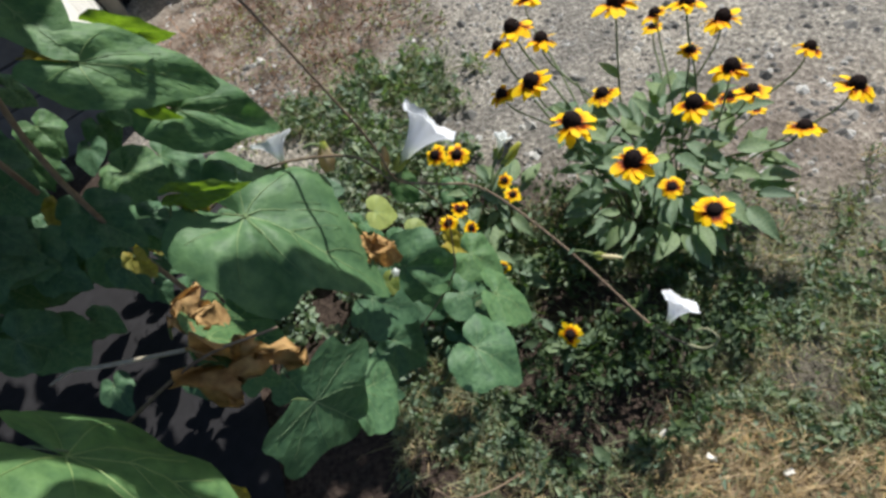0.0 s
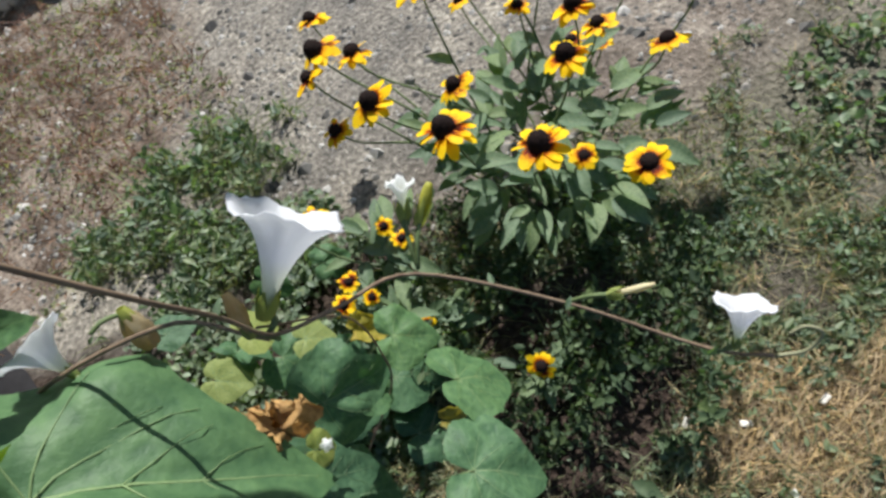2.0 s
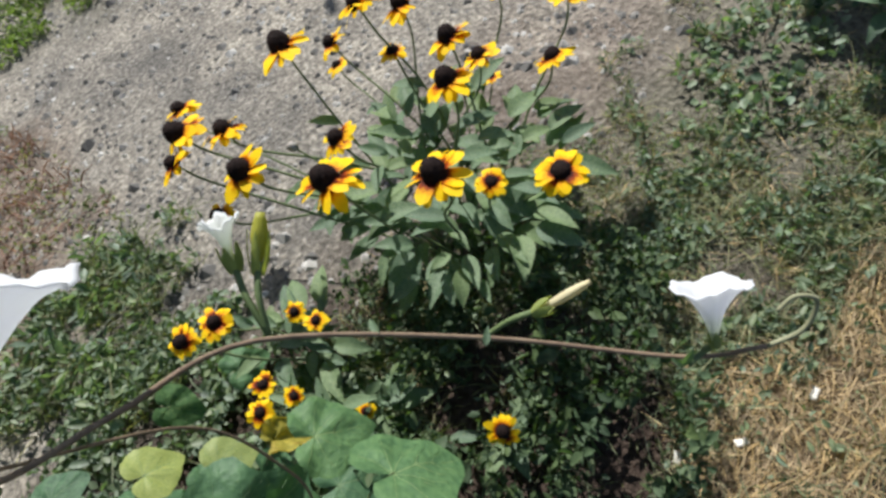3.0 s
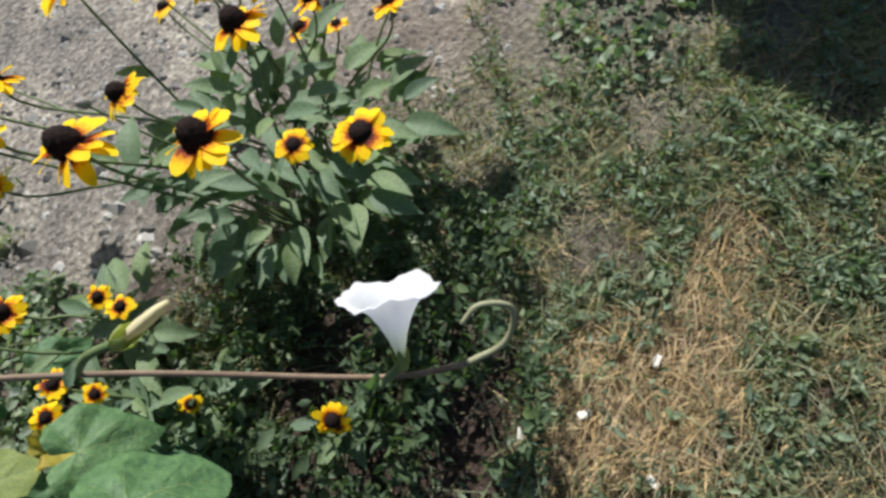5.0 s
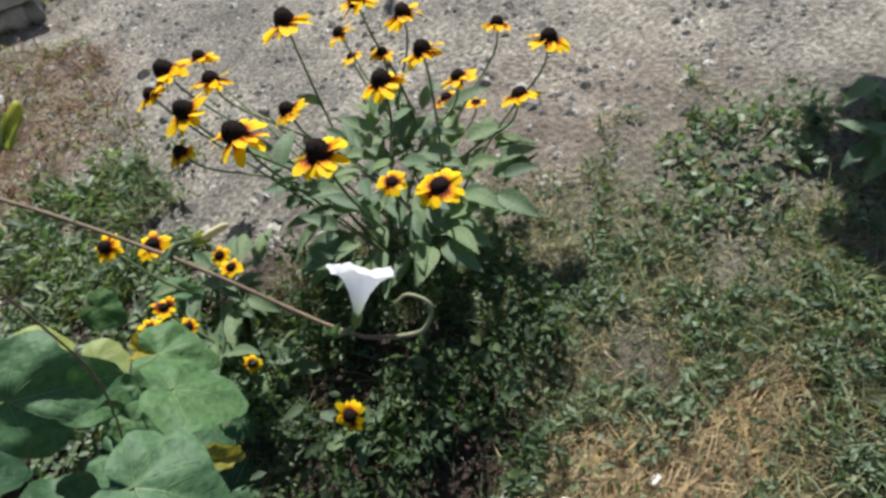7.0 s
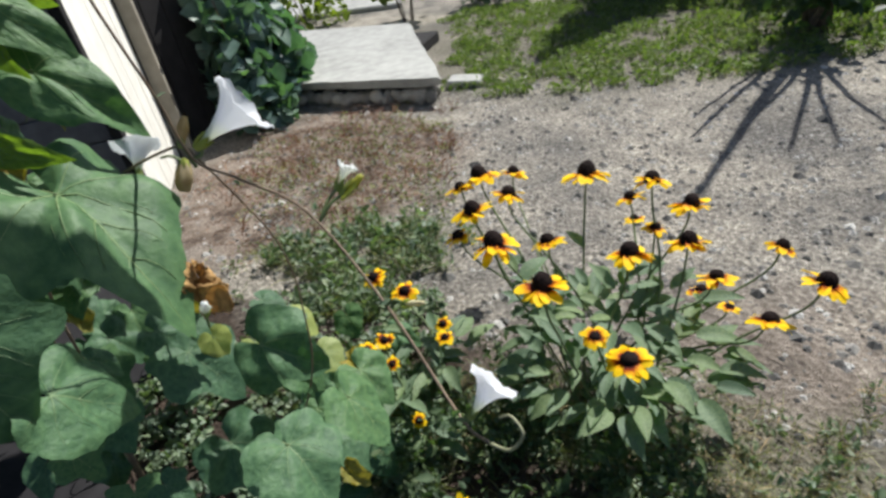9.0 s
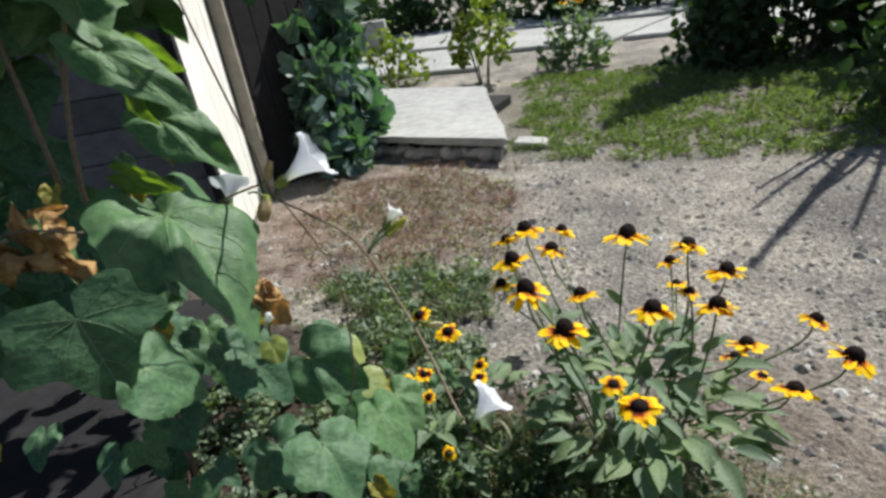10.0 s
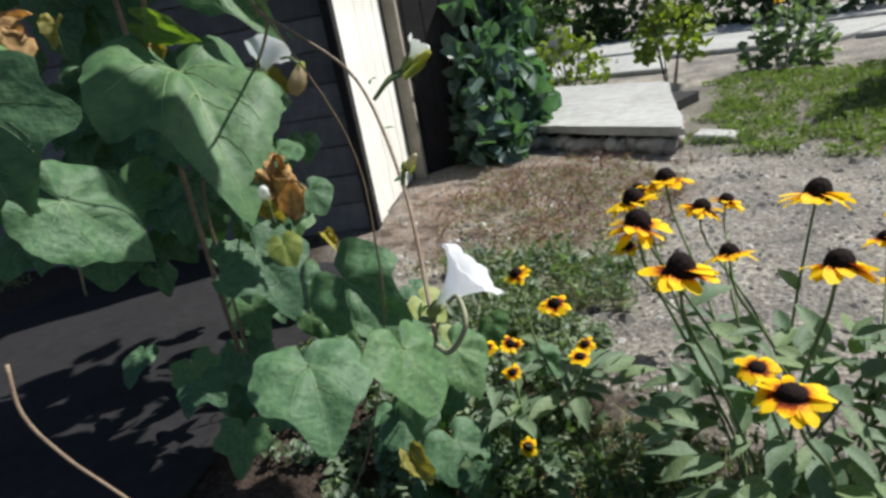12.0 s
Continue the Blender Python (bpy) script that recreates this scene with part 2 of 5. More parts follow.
def petal_material():
    m, nt, bsdf, out = nodes_of("yellow_petal")
    tc = nt.nodes.new("ShaderNodeTexCoord")
    sep = nt.nodes.new("ShaderNodeSeparateXYZ")
    nt.links.new(tc.outputs["Object"], sep.inputs[0])
    streak = noise_node(nt, 160, 3)
    d = math_node(nt, "ADD", sep.outputs[1], math_node(nt, "MULTIPLY", math_node(nt, "SUBTRACT", streak.outputs[0], 0.5), 0.018))
    rnd = nt.nodes.new("ShaderNodeObjectInfo").outputs["Random"]
    d = math_node(nt, "SUBTRACT", d, math_node(nt, "MULTIPLY", math_node(nt, "POWER", rnd, 4.0), 0.011))
    c = ramp(nt, math_node(nt, "MULTIPLY", d, 20.0), [(0.13, (0.06, 0.008, 0.003)), (0.225, (0.36, 0.05, 0.004)), (0.315, (0.87, 0.4, 0.006)), (0.4, (0.95, 0.63, 0.012)), (0.9, (0.95, 0.68, 0.015))])
    nt.links.new(c, bsdf.inputs["Base Color"])
    bsdf.inputs["Roughness"].default_value = 0.6
    bsdf.inputs["Specular IOR Level"].default_value = 0.12
    bump(nt, bsdf, streak.outputs[0], 0.3, 0.001)
    t = nt.nodes.new("ShaderNodeBsdfTranslucent")
    nt.links.new(c, t.inputs[0])
    s = nt.nodes.new("ShaderNodeMixShader")
    s.inputs[0].default_value = 0.35
    nt.links.new(bsdf.outputs[0], s.inputs[1])
    nt.links.new(t.outputs[0], s.inputs[2])
    nt.links.new(s.outputs[0], out.inputs[0])
    return m


def trumpet_material():
    m, nt, bsdf, out = nodes_of("white_trumpet")
    tc = nt.nodes.new("ShaderNodeTexCoord")
    sep = nt.nodes.new("ShaderNodeSeparateXYZ")
    nt.links.new(tc.outputs["Object"], sep.inputs[0])
    n = noise_node(nt, 60, 4)
    c = ramp(nt, math_node(nt, "MULTIPLY", sep.outputs[2], 12.0), [(0.0, (0.55, 0.62, 0.3)), (0.2, (0.78, 0.81, 0.7)), (0.5, (0.82, 0.835, 0.86))])
    c = mix(nt, 0.12, c, ramp(nt, n.outputs[0], [(0.3, (0.75, 0.72, 0.85)), (0.7, (0.95, 0.95, 0.95))]))
    nt.links.new(c, bsdf.inputs["Base Color"])
    bsdf.inputs["Roughness"].default_value = 0.6
    bump(nt, bsdf, n.outputs[0], 0.2, 0.002)
    t = nt.nodes.new("ShaderNodeBsdfTranslucent")
    nt.links.new(c, t.inputs[0])
    s = nt.nodes.new("ShaderNodeMixShader")
    s.inputs[0].default_value = 0.52
    nt.links.new(bsdf.outputs[0], s.inputs[1])
    nt.links.new(t.outputs[0], s.inputs[2])
    nt.links.new(s.outputs[0], out.inputs[0])
    return m


PETAL = petal_material()
TRUMPET = trumpet_material()
BUD = foliage("closed_bud", (0.55, 0.5, 0.32), (0.78, 0.74, 0.58), (1, 1, 0.8), 0.3, 0.6)


# ---- shape helpers ----
rng = random.Random(7)
nrng = np.random.default_rng(11)


def mesh_of(name, bm, materials, smooth=True):
    me = bpy.data.meshes.new(name)
    bm.to_mesh(me)
    bm.free()
    for m in materials if isinstance(materials, (list, tuple)) else [materials]:
        me.materials.append(m)
    me.polygons.foreach_set("use_smooth", [smooth] * len(me.polygons))
    return me


def thing(name, label, category, at=(0, 0, 0), group="", kind=""):
    ob = new(name)
    ob.location = at
    ob.empty_display_size = 0.05
    return tagged(ob, label, category, group, kind)


def part(name, data, parent, m=None, label=""):
    """A mesh under a thing or a part; m is its pose in the world."""
    ob = new(name, data)
    ob.parent = parent
    world_m = Matrix.Identity(4)
    chain, up = [], parent
    while up:
        chain.append(up)
        up = up.parent
    for o in reversed(chain):
        world_m = world_m @ o.matrix_parent_inverse @ o.matrix_basis
    ob.matrix_basis = world_m.inverted() @ (m or Matrix.Identity(4))
    return tagged(ob, label)


def solid(name, data, label, category="", kind="structure"):
    return tagged(new(name, data), label, category, kind=kind)


def tube(bm, pts, r0, r1=None, sides=6, cap=True):
    """A round, tapered stalk through the points."""
    pts = [Vector(p) for p in pts]
    r1 = r0 if r1 is None else r1
    rings, side = [], None
    for i, p in enumerate(pts):
        d = (pts[min(i + 1, len(pts) - 1)] - pts[max(i - 1, 0)]).normalized()
        side = (side - d * side.dot(d)).normalized() if side else d.orthogonal().normalized()
        up = d.cross(side)
        r = r0 + (r1 - r0) * i / (len(pts) - 1)
        rings.append([bm.verts.new(p + r * (math.cos(a) * side + math.sin(a) * up)) for a in [2 * math.pi * k / sides for k in range(sides)]])
    for a, b in zip(rings, rings[1:]):
        for k in range(sides):
            bm.faces.new((a[k], a[(k + 1) % sides], b[(k + 1) % sides], b[k]))
    if cap:
        bm.faces.new(rings[-1])
        bm.faces.new(rings[0][::-1])


def smooth_line(pts, steps=5):
    """Catmull-Rom through the points."""
    p = [Vector(q) for q in pts]
    p = [2 * p[0] - p[1]] + p + [2 * p[-1] - p[-2]]
    out = []
    for i in range(1, len(p) - 2):
        for k in range(steps):
            u = k / steps
            a, b, c, d = p[i - 1], p[i], p[i + 1], p[i + 2]
            out.append(0.5 * ((2 * b) + (c - a) * u + (2 * a - 5 * b + 4 * c - d) * u * u + (3 * b - a - 3 * c + d) * u ** 3))
    return out + [p[-2]]


def stalk(name, pts, r0, r1, material, parent, steps=5, sides=6, label=""):
    bm = bmesh.new()
    tube(bm, smooth_line(pts, steps), r0, r1, sides)
    return part(name, mesh_of(name, bm, material), parent, label=label)


def box(bm, size, m=Matrix.Identity(4), bevel=0.004):
    made = bmesh.ops.create_cube(bm, size=1, matrix=m @ Matrix.Diagonal((*size, 1)))
    edges = list({e for v in made["verts"] for e in v.link_edges})
    bmesh.ops.bevel(bm, geom=edges, offset=bevel, segments=1, affect="EDGES")


def aim(base, tip, normal):
    """A pose at base whose Y runs to tip, Z towards normal; and the distance."""
    base, tip = Vector(base), Vector(tip)
    y = (tip - base).normalized()
    z = Vector(normal)
    z = (z - y * z.dot(y)).normalized()
    x = y.cross(z)
    return Matrix.Translation(base) @ Matrix((x, y, z)).transposed().to_4x4(), (tip - base).length


def heart_leaf(name, seed, materials, cup=0.12, droop=0.18, fold=0.1, ripple=0.02, lobes=0.0, crumple=0.0):
    """A heart-shaped leaf blade of length 1 along Y from its stalk at the origin, with raised veins."""
    r = random.Random(seed)
    bm = bmesh.new()
    ph = [r.uniform(0, 6.28) for _ in range(4)]

    def outline(a):
        k = abs(a)
        pts = [(0, 1.0), (12, 0.86), (30, 0.72), (55, 0.66), (80, 0.62), (105, 0.56), (130, 0.50), (150, 0.44), (168, 0.30)]
        d = math.degrees(k)
        for (a0, r0), (a1, r1) in zip(pts, pts[1:]):
            if d <= a1:
                v = r0 + (r1 - r0) * (d - a0) / (a1 - a0)
                break
        else:
            v = 0.3
        return v * (1 + lobes * (math.cos(2 * math.pi * d / 62) - 0.3) + 0.02 * math.sin(9 * a + ph[0]) + 0.015 * math.sin(17 * a + ph[1]))

    def height(x, y):
        rad = math.hypot(x, y)
        a = math.atan2(x, y)
        z = fold * abs(x) - droop * max(0, y) ** 2 - cup * x * x * 1.6 + 0.06 * max(0, -y)
        z += ripple * rad * math.sin(5 * a + ph[2]) + 0.7 * ripple * math.sin(11 * x + ph[3]) * math.sin(9 * y + ph[1])
        z -= 0.016 * (1 - abs(math.sin(a * 3.2))) * min(1, rad * 3)
        return z

    n, rings = 44, (0.16, 0.36, 0.56, 0.76, 0.9, 1.0)
    angles = [math.radians(-168 + 336 * i / n) for i in range(n + 1)]
    centre = bm.verts.new((0, 0, height(0, 0.001)))
    grid = []
    for f in rings:
        grid.append([bm.verts.new((f * outline(a) * math.sin(a), f * outline(a) * math.cos(a), height(f * outline(a) * math.sin(a), f * outline(a) * math.cos(a)))) for a in angles])
    for i in range(n):
        bm.faces.new((centre, grid[0][i + 1], grid[0][i]))
        for a, b in zip(grid, grid[1:]):
            bm.faces.new((a[i], a[i + 1], b[i + 1], b[i]))
    bm.normal_update()
    if sum(f.normal.z for f in bm.faces) < 0:
        bmesh.ops.reverse_faces(bm, faces=bm.faces[:])

    def vein(a0, length, w, start=(0.0, 0.0), bend=0.0):
        pts = []
        for k in range(7):
            u = k / 6
            a = a0 + bend * u
            pts.append((start[0] + length * u * math.sin(a), start[1] + length * u * math.cos(a)))
        prev = None
        for k, (x, y) in enumerate(pts):
            x1, y1 = pts[min(k + 1, 6)]
            x0, y0 = pts[max(k - 1, 0)]
            dx, dy = x1 - x0, y1 - y0
            q = math.hypot(dx, dy)
            ww = w * (1 - 0.75 * k / 6)
            row = [bm.verts.new((x + s * ww * dy / q, y - s * ww * dx / q, height(x + s * ww * dy / q, y - s * ww * dx / q) + (0.007 if s == 0 else 0.002))) for s in (-1, 0, 1)]
            if prev:
                for i in (0, 1):
                    f = bm.faces.new((prev[i], row[i], row[i + 1], prev[i + 1]))
                    f.material_index = 1
            prev = row

    vein(0, 0.95, 0.0075)
    for s in (-1, 1):
        vein(s * 0.75, 0.6, 0.0055, bend=-s * 0.25)
        vein(s * 1.45, 0.5, 0.005, bend=-s * 0.2)
        vein(s * 2.1, 0.42, 0.004)
        vein(s * 0.8, 0.36, 0.004, (0, 0.28), -s * 0.2)
        vein(s * 0.75, 0.26, 0.0035, (0, 0.52), -s * 0.2)
        vein(s * 0.5, 0.2, 0.003, (s * 0.22, 0.22), -s * 0.1)
    bm.normal_update()
    for f in bm.faces:
        if f.material_index == 1 and f.normal.z < 0:
            f.normal_flip()
    if crumple:
        for v in bm.verts:
            q = Vector((v.co.x * 2.6 + seed, v.co.y * 2.6, seed * 0.7))
            roll = v.co.x * 2.4
            v.co.x, v.co.z = math.sin(roll) / 2.9, v.co.z * 0.4 + (1 - math.cos(roll)) / 2.4
            v.co += crumple * (noise.noise_vector(q) + 0.5 * noise.noise_vector(q * 2.7))
    return mesh_of(name, bm, materials)


def lance_leaf(name, seed, material, width=0.34, droop=0.25, fold=0.25):
    """A pointed oval leaf of length 1 along Y."""
    r = random.Random(seed)
    bm = bmesh.new()
    twist = r.uniform(-0.2, 0.2)
    rows = []
    for k in range(9):
        u = k / 8
        w = width * math.sin(math.pi * min(1, u * 0.97 + 0.03) ** 0.8) ** 0.9 * 0.5 + 0.004
        row = []
        for s in (-1, -0.5, 0, 0.5, 1):
            z = -droop * u * u + fold * abs(s) * w + twist * s * w * u + 0.01 * math.sin(9 * u + seed + s)
            row.append(bm.verts.new((s * w, u, z - (0.01 if s == 0 else 0))))
        rows.append(row)
    for a, b in zip(rows, rows[1:]):
        for i in range(4):
            bm.faces.new((a[i], a[i + 1], b[i + 1], b[i]))
    return mesh_of(name, bm, material)


def strips(name, material, roots, tips, widths, mid_lift=0.0, rows=3):
    """Thousands of narrow, bent blades in one mesh: arrays of root and tip places."""
    n = len(roots)
    d = tips - roots
    side = np.cross(d, nrng.normal(size=(n, 3)))
    side /= np.linalg.norm(side, axis=1)[:, None] + 1e-9
    us = np.linspace(0, 1, rows)
    prof = np.interp(us, [0, 0.4, 1], [0.7, 1.0, 0.12])
    v = np.zeros((n, rows, 2, 3))
    for k, (u, p) in enumerate(zip(us, prof)):
        c = roots + d * u
        c[:, 2] += mid_lift * math.sin(math.pi * u) * np.linalg.norm(d, axis=1)
        v[:, k, 0] = c - side * (widths * p / 2)[:, None]
        v[:, k, 1] = c + side * (widths * p / 2)[:, None]
    faces = []
    base = np.arange(n) * rows * 2
    for k in range(rows - 1):
        faces.append(np.stack([base + 2 * k, base + 2 * k + 1, base + 2 * k + 3, base + 2 * k + 2], 1))
    me = bpy.data.meshes.new(name)
    me.from_pydata(v.reshape(-1, 3).tolist(), [], np.concatenate(faces).tolist())
    me.materials.append(material)
    me.polygons.foreach_set("use_smooth", [True] * len(me.polygons))
    return me


def leaf_cloud(name, material, centres, sizes, up=0.6, slim=0.55):
    """Many small folded oval leaves in one mesh."""
    n = len(centres)
    nor = nrng.normal(size=(n, 3)) * (1 - up)
    nor[:, 2] += up
    nor /= np.linalg.norm(nor, axis=1)[:, None]
    ang = nrng.normal(size=(n, 3))
    y = np.cross(nor, ang)
    y /= np.linalg.norm(y, axis=1)[:, None]
    x = np.cross(y, nor)
    shape = [(0, -0.5, 0), (-0.4, -0.12, 0.1), (0.4, -0.12, 0.1), (0, -0.05, -0.03), (-0.3, 0.25, 0.04), (0.3, 0.25, 0.04), (0, 0.5, -0.12)]
    v = np.zeros((n, 7, 3))
    for k, (a, b, c) in enumerate(shape):
        v[:, k] = centres + sizes[:, None] * (x * a * slim * 1.6 + y * b + nor * c)
    base = np.arange(n)[:, None] * 7
    faces = np.concatenate([base + np.array(f) for f in ((0, 3, 1), (0, 2, 3))] + [base + np.array(f) for f in ((4, 3, 6), (3, 5, 6), (1, 3, 4), (3, 2, 5))])
    me = bpy.data.meshes.new(name)
    me.from_pydata(v.reshape(-1, 3).tolist(), [], faces.tolist())
    me.materials.append(material)
    me.polygons.foreach_set("use_smooth", [True] * len(me.polygons))
    return me


def lumps(x, y):
    """The ground's gentle unevenness."""
    return 0.012 * noise.noise((x * 2.1, y * 2.1, 0)) + 0.006 * noise.noise((x * 7, y * 7, 3.0))


def in_ellipse(p, cx, cy, rx, ry, turn=0.0):
    c, s = math.cos(radians(turn)), math.sin(radians(turn))
    dx, dy = p[:, 0] - cx, p[:, 1] - cy
    return ((c * dx + s * dy) / rx) ** 2 + ((-s * dx + c * dy) / ry) ** 2


def patchy(p, scale, seed=0.0):
    return np.array([noise.noise((x * scale, y * scale, seed)) for x, y in p[:, :2]])


def ground_z(p):
    return np.array([lumps(x, y) for x, y in p[:, :2]])


def scatter(n, x0, x1, y0, y1):
    return np.stack([nrng.uniform(x0, x1, n), nrng.uniform(y0, y1, n)], 1)


# ---- the ground ----
def build_ground():
    steps = [-60, -30, -15, -8, -5] + [-3.2 + 0.05 * i for i in range(129)] + [3.6, 4.2, 5, 7, 10, 15, 30, 60]
    steps_y = [-60, -30, -12, -5, -2.5] + [-1.2 + 0.05 * i for i in range(141)] + [6.3, 7, 8, 9, 10, 12, 15, 20, 30, 60, 90]
    verts = [(x, y, lumps(x, y)) for y in steps_y for x in steps]
    w = len(steps)
    faces = [(j * w + i, j * w + i + 1, (j + 1) * w + i + 1, (j + 1) * w + i) for j in range(len(steps_y) - 1) for i in range(w - 1)]
    me = bpy.data.meshes.new("ground")
    me.from_pydata(verts, [], faces)
    me.materials.append(GROUND)
    me.polygons.foreach_set("use_smooth", [True] * len(me.polygons))
    solid("ground", me, "dry grey-brown gravelly garden soil with thin grass", "ground")


build_ground()


def build_slab():
    """A thick pale concrete slab, low over the soil, on rough stones."""
    slab = thing("concrete_slab", "thick pale concrete step slab lying on the dirt", "slab", (-0.95, 4.3, 0))
    bm = bmesh.new()
    top = [(-0.085, 3.2), (-1.5, 3.68), (-1.85, 5.45), (-0.43, 4.92)]
    n = 12
    edge = []
    for (x0, y0), (x1, y1) in zip(top, top[1:] + top[:1]):
        for k in range(n):
            u = k / n
            edge.append((x0 + (x1 - x0) * u + rng.uniform(-0.008, 0.008), y0 + (y1 - y0) * u + rng.uniform(-0.008, 0.008)))
    up = [bm.verts.new((x, y, 0.165)) for x, y in edge]
    lo = [bm.verts.new((x + rng.uniform(-0.006, 0.006), y + 0.012, 0.112 + rng.uniform(-0.008, 0.008))) for x, y in edge]
    bm.faces.new(up)
    bm.faces.new(lo[::-1])
    for i in range(len(edge)):
        j = (i + 1) % len(edge)
        bm.faces.new((up[i], lo[i], lo[j], up[j]))
    bmesh.ops.bevel(bm, geom=[e for e in bm.edges if all(v.co.z > 0.16 for v in e.verts) and len(e.link_faces) == 2 and abs(sum(f.normal.z for f in e.link_faces)) < 1.5], offset=0.012, segments=2, affect="EDGES")
    bmesh.ops.recalc_face_normals(bm, faces=bm.faces[:])
    part("top", mesh_of("slab_top", bm, CONCRETE, False), slab)
    for i in range(26):
        if i > 17:
            u = (i - 17.5) / 8
            x, y = -0.14 - 0.32 * u, 3.3 + 1.55 * u
        else:
            u = i / 17
            x, y = -0.18 - 1.2 * u, 3.29 + 0.4 * u + rng.uniform(-0.02, 0.05)
        s = rng.uniform(0.035, 0.085)
        part("stone", stone_mesh(i % 5), slab, Matrix.Translation((x, y, 0.03 + rng.uniform(-0.01, 0.015))) @ pose(0, 0, 0, rng.uniform(-25, 25), rng.uniform(-25, 25), rng.uniform(0, 360)) @ Matrix.Diagonal((s, s * rng.uniform(0.6, 0.9), rng.uniform(0.04, 0.06), 1)))
    # near-black bed: the shade under the slab's front, made as a block
    bm = bmesh.new()
    box(bm, (1.15, 1.45, 0.09), pose(-0.95, 4.32, 0.04, 0, 0, -17), 0.01)
    part("bed", mesh_of("slab_bed", bm, DARK_SHADE_WOOD, False), slab, label="near-black bed that gives the shade below the slab")
    bm = bmesh.new()
    box(bm, (0.22, 0.14, 0.05), pose(0.04, 3.5, 0.03, 2, 3, -12), 0.01)
    solid("loose_slab_piece", mesh_of("loose_slab_piece", bm, CONCRETE, False), "small broken piece of pale concrete beside the slab", "slab", "thing")


STONES = {}


def stone_mesh(k):
    if k not in STONES:
        bm = bmesh.new()
        bmesh.ops.create_icosphere(bm, subdivisions=2, radius=1)
        for v in bm.verts:
            v.co *= 1 + 0.35 * noise.noise(v.co * 1.3 + Vector((k * 7, 0, 0)))
        STONES[k] = mesh_of("stone", bm, STONE, True)
    return STONES[k]


build_slab()


def build_far_paving():
    """The paved path behind, and what bounds the garden there."""
    n = 0
    for pts in ([(-2.6, 6.9), (-0.7, 6.65), (-0.98, 8.4), (-3.0, 8.8)], [(-0.9, 7.9), (0.9, 7.6), (1.9, 9.3), (-0.9, 9.9)], [(1.05, 7.7), (3.2, 7.4), (4.4, 9.2), (2.05, 9.4)], [(-5.0, 9.4), (-1.1, 8.8), (-1.2, 12.2), (-6, 12.6)], [(-1.0, 10.1), (5.5, 9.6), (7, 12.4), (-1.0, 12.6)]):
        bm = bmesh.new()
        up = [bm.verts.new((x, y, 0.06)) for x, y in pts]
        lo = [bm.verts.new((x, y, -0.03)) for x, y in pts]
        bm.faces.new(up)
        for i in range(4):
            bm.faces.new((up[i], lo[i], lo[(i + 1) % 4], up[(i + 1) % 4]))
        bmesh.ops.recalc_face_normals(bm, faces=bm.faces[:])
        bmesh.ops.bevel(bm, geom=[e for e in bm.edges if all(v.co.z > 0.05 for v in e.verts)], offset=0.015, segments=1, affect="EDGES")
        tagged(new("paving_slab", mesh_of("paving_slab", bm, CONCRETE, False)), "pale concrete paving slab of the far path", "paving", "paving of the far path")
    bm = bmesh.new()
    box(bm, (0.42, 0.24, 0.55), pose(-2.75, 9.3, 0.26, 0, 0, 10), 0.012)
    tagged(new("concrete_block", mesh_of("concrete_block", bm, CONCRETE, False)), "pale square concrete block standing by the path", "block")


build_far_paving()


